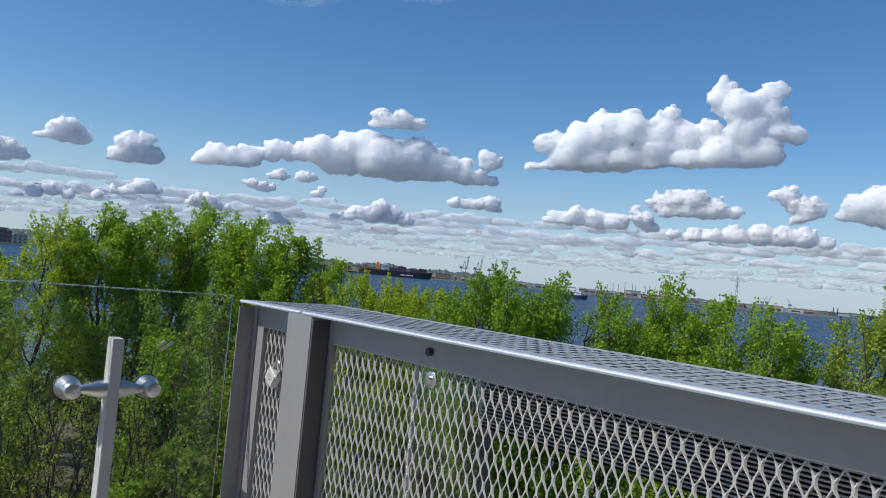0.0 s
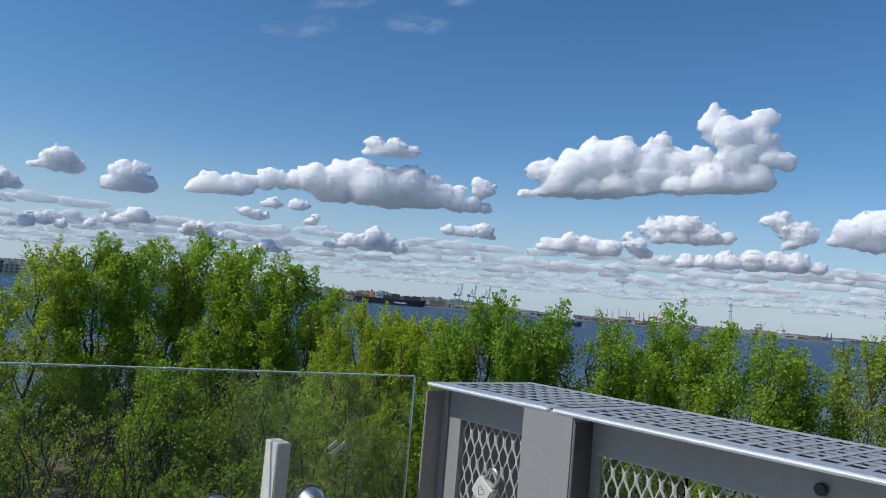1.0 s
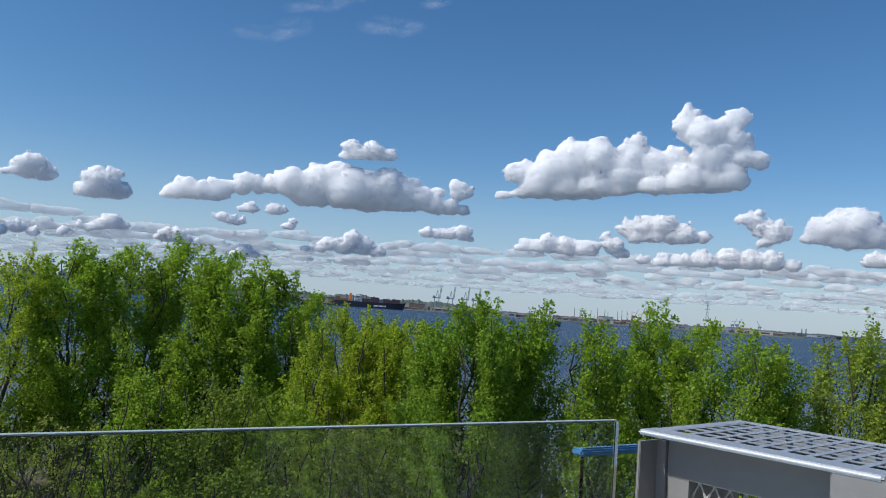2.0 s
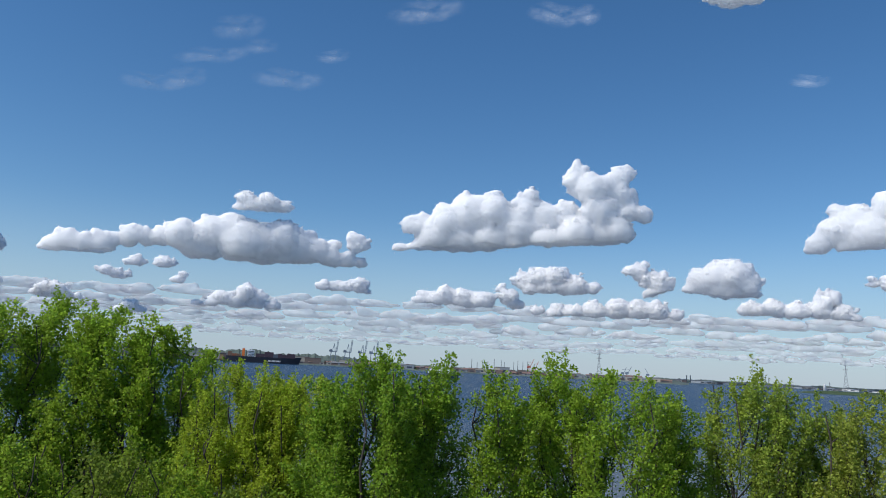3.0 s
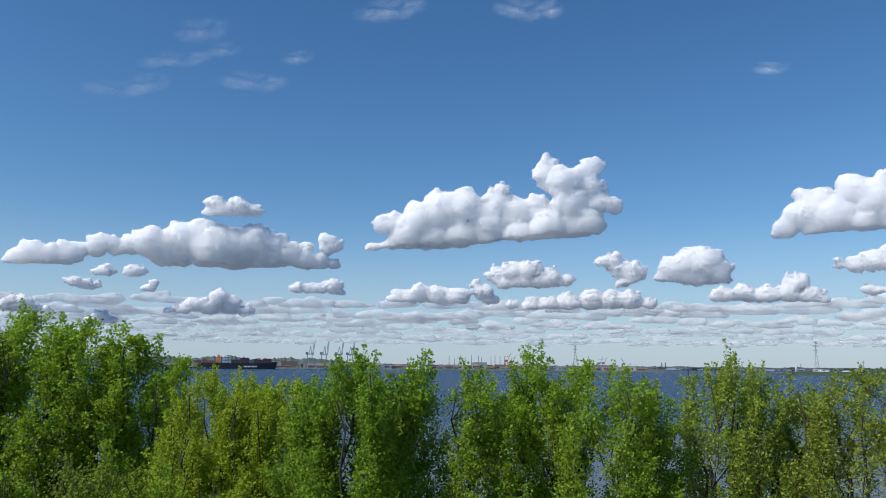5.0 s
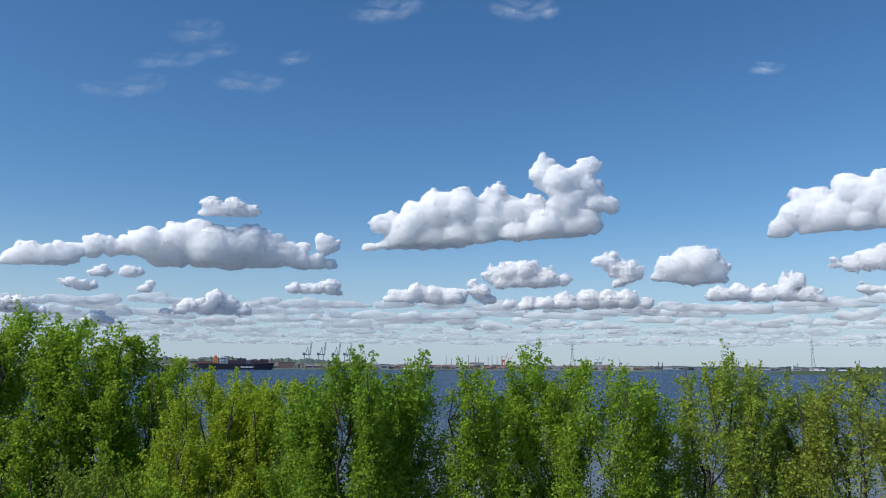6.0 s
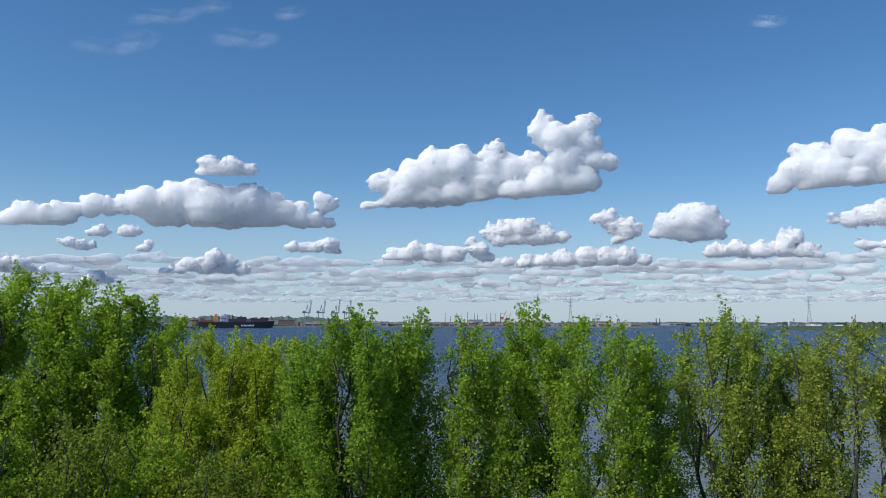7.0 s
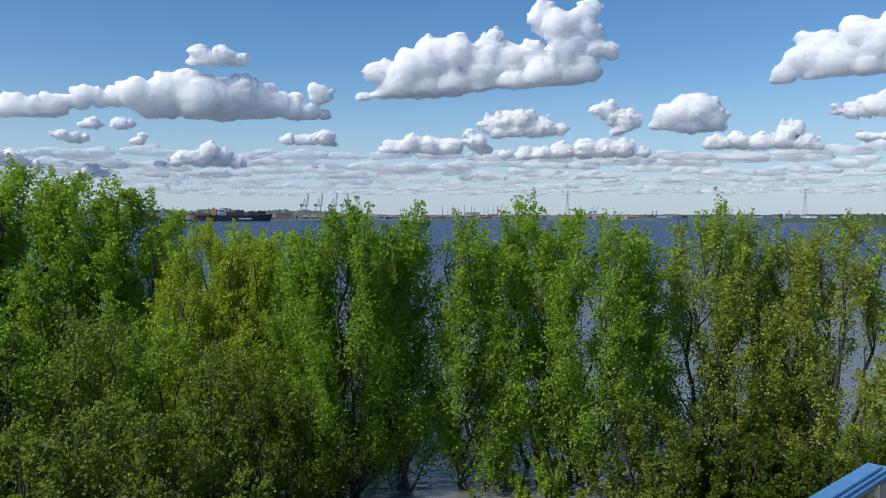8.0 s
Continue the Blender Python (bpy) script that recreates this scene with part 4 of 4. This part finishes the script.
# smaller sheds, stacks and works crowded along the quay
for k in range(110):
    az = -14 + 38 * (k + rr.random()) / 110
    gable = rr.random() < 0.35
    far_building(az, rr.uniform(2345, 2360) if k % 2 else rr.uniform(2480, 2500), rr.uniform(6, 26), rr.uniform(4, 11) * (1.6 if k % 2 == 0 else 1), rr.uniform(8, 13),
                 rr.choice((WALLS[1], WALLS[1], WALLS[2], WALLS[0], DOCK)), rr.choice(ROOFS), gable)
# stacked yellow and brown goods by the ship
for k in range(5):
    far_building(-7.9 + k * 0.3, 2335, rr.uniform(9, 15), rr.uniform(14, 24), 14, WALLS[4 if k % 3 else 0], ROOFS[1], False)

def chimney(az, dist, h, r, mat, label):
    c = part("chimney", Shape().lathe([(r, 0), (r * 0.75, h * 0.95), (r * 0.8, h)], facing(az, dist, 2), 12), mat, None, "", True)
    tagged(c, label, "chimney", "far chimneys")

for az in (26.85, 27.1):
    chimney(az, 4350, 38, 3.0, WALLS[2], "slender grey chimney on the far shore")
chimney(35.6, 2900, 22, 5.0, WALLS[3], "white round silo on the far shore")
for k in range(12):
    chimney(11.5 + k * 0.42 + rr.uniform(-0.15, 0.15), 2600, rr.uniform(34, 52), 1.1, WALLS[2], "thin grey refinery stack on the far shore")

def tower_block(az, dist, w, h, d, wall):
    b = thing("apartment_block", facing(az, dist, 2), "pale beige concrete apartment tower with rows of windows", "building", "apartment towers")
    part("wall", Shape().box((-w / 2, -d / 2, 0), (w / 2, d / 2, h)).box((-w / 5, -d / 4, h), (w / 5, d / 4, h + 4)), wall, b)
    rows, cols = max(3, int(h / 6)), max(2, int(w / 6))
    for j in range(rows):
        for i in range(cols):
            x, z = -w / 2 + w * (i + 0.5) / cols, h * (j + 0.5) / rows
            part("window", Shape().box((x - 1.4, -d / 2 - 0.12, z - 1.4), (x + 1.4, -d / 2 - 0.02, z + 1.4)), PANE, b)

for az, w, h in ((-27.2, 17, 34), (-26.5, 13, 26), (-25.7, 22, 30), (-24.8, 18, 27), (-30.4, 26, 21), (-29.4, 22, 16), (-20.6, 20, 33), (-19.6, 30, 31), (-31.8, 24, 22)):
    tower_block(az, 1500, w, h, 14, WALLS[0] if w < 24 else WALLS[1])
shore("far_shore", "built-up far bank under the towers", -50, -14, 1470, 300, 2.0, 13, WOODS)

# ---- trees ----
def leaves_mesh(name, P, D, size, mat, rg):
    """One folded rhombic leaf at each place P, roughly along D."""
    n = len(P)
    D = D + rg.normal(size=(n, 3)) * 0.6
    N = rg.normal(size=(n, 3)) + np.array([0, 0, 0.4])
    S = np.cross(D, N)
    S /= np.linalg.norm(S, axis=1)[:, None] + 1e-9
    D /= np.linalg.norm(D, axis=1)[:, None]
    N = np.cross(S, D)
    L = size * rg.uniform(0.8, 1.4, n)[:, None]
    a = P
    b = P + D * L * 0.45 + S * L * 0.42 + N * L * 0.1
    c = P + D * L
    e = P + D * L * 0.45 - S * L * 0.42 + N * L * 0.1
    V = np.stack([a, b, c, e], 1).reshape(-1, 3)
    F = np.arange(4 * n).reshape(-1, 4)
    return quick_mesh(name, V, F, mat, False)

def grow(rg, height, spread, stems, lean, base, plumes, leaf, per, low, droop, width, rise):
    """A tree: stems, limbs that rise from them, and an upright leafy plume at each limb's end."""
    wood = Shape()
    P, D = [], []
    def line(a, b, r0, r1, n, sides, sag):
        a, b = np.array(a), np.array(b)
        pts = []
        for i in range(n + 1):
            w = i / n
            p = a * (1 - w) + b * w
            p[2] -= sag * 4 * w * (1 - w)
            if 0 < i < n:
                p += rg.normal(size=3) * 0.02 * np.linalg.norm(b - a)
            pts.append(p)
        wood.tube([tuple(x) for x in pts], [r0 + (r1 - r0) * i / n for i in range(n + 1)], sides)
        return pts
    trunks = []
    for s in range(stems):
        a0 = 6.283 * (s + rg.random()) / stems
        out = spread * 0.45 * (stems > 1) + lean * height * 0.2
        foot = (0.3 * math.cos(a0) * (stems > 1), 0.3 * math.sin(a0) * (stems > 1), -1.0)
        tip = (out * math.cos(a0), out * math.sin(a0), height * rg.uniform(0.82, 0.92))
        trunks.append(line(foot, tip, base * (1 if stems == 1 else 0.75), 0.03, 9, 8, 0.35))
    def plume(q, d, length, width, count):
        d = np.array(d) / np.linalg.norm(d)
        w = rg.random(count) ** 0.85
        off = rg.normal(size=(count, 3)) * (width * (1.05 - 0.85 * w))[:, None]
        P.append(np.array(q) + np.outer(w * length, d) + off)
        D.append(off * 1.5 + d * 0.35 + np.array([0, 0, -droop]))
    limbs = max(8, int(plumes * 0.42))
    for k in range(limbs):
        p = (k + rg.random()) / limbs
        h = low + (1 - low) * p ** 0.9
        prof = (0.62 + 0.38 * math.sin(math.pi * min(1, p * 1.25 + 0.1))) * math.sqrt(max(0.05, 1 - p ** 5))
        r = spread * prof * (0.35 + 0.72 * rg.random() ** 0.45)
        a = k * 2.4 + rg.normal() * 0.5
        long = rg.uniform(0.9, 1.7) * height / 14 * (0.75 + 0.45 * p)
        q = np.array([r * math.cos(a), r * math.sin(a), max(0.6, h * height - long * 0.85)])
        tr = min(trunks, key=lambda pts: (pts[5][0] - q[0]) ** 2 + (pts[5][1] - q[1]) ** 2)
        start = max(tr[1:], key=lambda x: -abs(x[2] - (q[2] - 1.1 * r - 1.0)))
        limb = line(start, q, 0.04 + 0.05 * (1 - p), 0.016, 5, 4, 0.14 * r)
        along = (q - start) / (np.linalg.norm(q - start) + 1e-9)
        away = np.array([math.cos(a), math.sin(a), 0.0])
        shoots = 6
        for i in range(shoots):
            w = min(0.999, 0.36 + 0.64 * (i + rg.random()) / shoots) * 5
            j = int(w)
            f = limb[j] * (1 - w + j) + limb[j + 1] * (w - j)
            d = along * 0.3 + away * 0.4 * r / max(spread, 0.1) + np.array([0, 0, rise]) + rg.normal(size=3) * 0.30
            d /= np.linalg.norm(d)
            step = long * rg.uniform(0.65, 1.15)
            line(f, f + d * step * 0.85, 0.012, 0.004, 1, 3, 0.0)
            plume(f, d, step, width * (1.2 - 0.4 * p) * height / 14, int(per * rg.uniform(0.36, 0.66)))
    return wood, np.concatenate(P), np.concatenate(D)

def tree(az, dist, height, mat, label, seed, spread=2.6, stems=2, plumes=75, leaf=0.14, per=210,
         low=0.25, lean=0.1, base=0.22, droop=0.1, name="tree", width=0.36, rise=0.62):
    rg = np.random.default_rng(seed)
    wood, P, D = grow(rg, height, spread, stems, lean, base, plumes, leaf, per, low, droop, width, rise)
    root = polar(az, dist)
    root.z = max(bank(root.x, root.y), -1.2)
    k = (height - root.z) / np.percentile(P[:, 2], 99.6)
    P = P * np.array([1, 1, k])
    wood.v = [(x, y, z * k) for x, y, z in wood.v]
    ob = thing(name, Matrix.Translation(root), label, name, "trees along the river bank" if name == "tree" else "undergrowth shrubs")
    part("trunk", wood, BARK, ob)
    part("crown", leaves_mesh("crown", P, D, leaf, mat, rg), mat, ob)
    return ob

POP = "tall bushy poplar with fresh green spring leaves on the bank"
WIL = "yellow-green willow with fine leaves and many upright stems"
DRK = "dense dark green poplar with upright leafy shoots"
OPN = "open-crowned poplar with dark forking limbs standing at the water"
OLV = "olive-green poplar with pale twigs at the water's edge"
SHR = "grey-green bushy shrub in the undergrowth of the bank"
# the west group, tall and bright
tree(-17.2, 61, 18.3, LEAF_GREEN, POP, 1, 6.5, 4, 152, 0.171, 211, 0.17)
tree(-14.0, 58, 17.6, LEAF_GREEN, POP, 2, 5.5, 3, 130, 0.171, 211, 0.17)
tree(-11.6, 57, 16.6, LEAF_GREEN, POP, 3, 4.7, 3, 116, 0.171, 206, 0.17)
tree(-20.8, 60, 17.5, LEAF_GREEN, POP, 4, 5.8, 3, 130, 0.171, 206, 0.17)
tree(-24.0, 60, 17.4, LEAF_GREEN, POP, 5, 4.7, 3, 116, 0.171, 197, 0.19)
tree(-27.4, 58, 16.6, LEAF_YELLOW, POP, 6, 2.7, 1, 65, 0.145, 187, 0.19)
tree(-30.6, 55, 13.8, LEAF_YELLOW, POP, 7, 4.4, 2, 87, 0.145, 187, 0.15)
# willows
tree(-8.9, 56, 15.2, LEAF_GREEN, POP, 8, 3.1, 2, 72, 0.160, 197, 0.15)
tree(-6.4, 51, 14.3, LEAF_YELLOW, WIL, 9, 4.1, 4, 123, 0.123, 265, 0.11, 0.15)
tree(-3.6, 50, 14.0, LEAF_YELLOW, WIL, 10, 4.1, 4, 123, 0.123, 265, 0.11, 0.15)
tree(-0.8, 49, 13.8, LEAF_YELLOW, WIL, 11, 3.8, 4, 108, 0.123, 265, 0.11, 0.15)
tree(-5.0, 54, 13.7, LEAF_YELLOW, WIL, 26, 3.6, 4, 84, 0.13, 230, 0.11, 0.15)
tree(-2.2, 53.5, 13.5, LEAF_YELLOW, WIL, 27, 3.6, 4, 84, 0.13, 230, 0.11, 0.15)
# the dark group
tree(0.6, 45, 13.9, LEAF_DARK, DRK, 12, 2.9, 2, 100, 0.14, 206, 0.12)
tree(3.6, 42, 15.3, LEAF_DARK, DRK, 13, 3.5, 3, 160, 0.138, 206, 0.20)
tree(8.0, 43, 15.3, LEAF_DARK, DRK, 14, 2.1, 2, 100, 0.138, 198, 0.26, 0.15)
tree(5.9, 47, 14.2, LEAF_DARK, DRK, 23, 2.6, 2, 90, 0.138, 190, 0.22, 0.15)
# open trees with the river behind
tree(12.7, 43, 14.7, LEAF_GREEN, OPN, 15, 3.0, 2, 105, 0.14, 185, 0.24, 0.15)
tree(15.2, 47.5, 13.6, LEAF_GREEN, OPN, 24, 2.5, 2, 80, 0.14, 176, 0.30, 0.15)
tree(16.8, 46, 15.8, LEAF_GREEN, OPN, 16, 2.7, 2, 95, 0.14, 176, 0.30, 0.15)
tree(20.9, 44, 15.0, LEAF_GREEN, OPN, 17, 4.8, 3, 150, 0.14, 180, 0.34, 0.2, 0.30)
tree(24.6, 45, 14.0, LEAF_GREEN, OPN, 18, 2.3, 1, 72, 0.14, 170, 0.36, 0.15)
tree(34.6, 50, 13.8, LEAF_OLIVE, OLV, 25, 2.6, 2, 80, 0.13, 180, 0.21)
tree(29.6, 47, 15.4, LEAF_OLIVE, OLV, 19, 3.8, 4, 110, 0.133, 226, 0.21)
tree(32.4, 49, 14.5, LEAF_OLIVE, OLV, 20, 3.5, 3, 89, 0.133, 216, 0.21)
tree(37.2, 48, 14.7, LEAF_TAWNY, OLV, 21, 5.0, 4, 127, 0.133, 211, 0.19)
tree(42.6, 46, 10.8, LEAF_OLIVE, OLV, 22, 3.6, 3, 87, 0.139, 197, 0.11)
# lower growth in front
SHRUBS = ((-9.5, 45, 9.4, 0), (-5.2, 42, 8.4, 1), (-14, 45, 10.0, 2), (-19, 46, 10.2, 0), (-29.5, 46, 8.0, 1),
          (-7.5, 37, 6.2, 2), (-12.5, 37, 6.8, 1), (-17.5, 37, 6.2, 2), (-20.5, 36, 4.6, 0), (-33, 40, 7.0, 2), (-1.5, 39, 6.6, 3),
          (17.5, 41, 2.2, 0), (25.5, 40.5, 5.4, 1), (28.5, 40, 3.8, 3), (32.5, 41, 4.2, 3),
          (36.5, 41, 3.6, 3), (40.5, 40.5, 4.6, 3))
# tone 3 shrubs take the leaf colour with canopy shade painted in
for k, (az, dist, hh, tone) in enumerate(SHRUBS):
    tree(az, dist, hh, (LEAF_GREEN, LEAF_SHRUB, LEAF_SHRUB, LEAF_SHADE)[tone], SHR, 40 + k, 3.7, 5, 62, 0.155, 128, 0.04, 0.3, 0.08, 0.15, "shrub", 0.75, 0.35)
BAR = "bare brown thicket of tangled branches with few leaves"
for k, (az, dist, hh) in enumerate(((-22.5, 42, 8.2), (-25.5, 41, 8.6), (-28.5, 40, 7.4))):
    tree(az, dist, hh, LEAF_TAWNY, BAR, 70 + k, 3.0, 6, 90, 0.12, 26, 0.08, 0.35, 0.09, 0.15, "shrub")
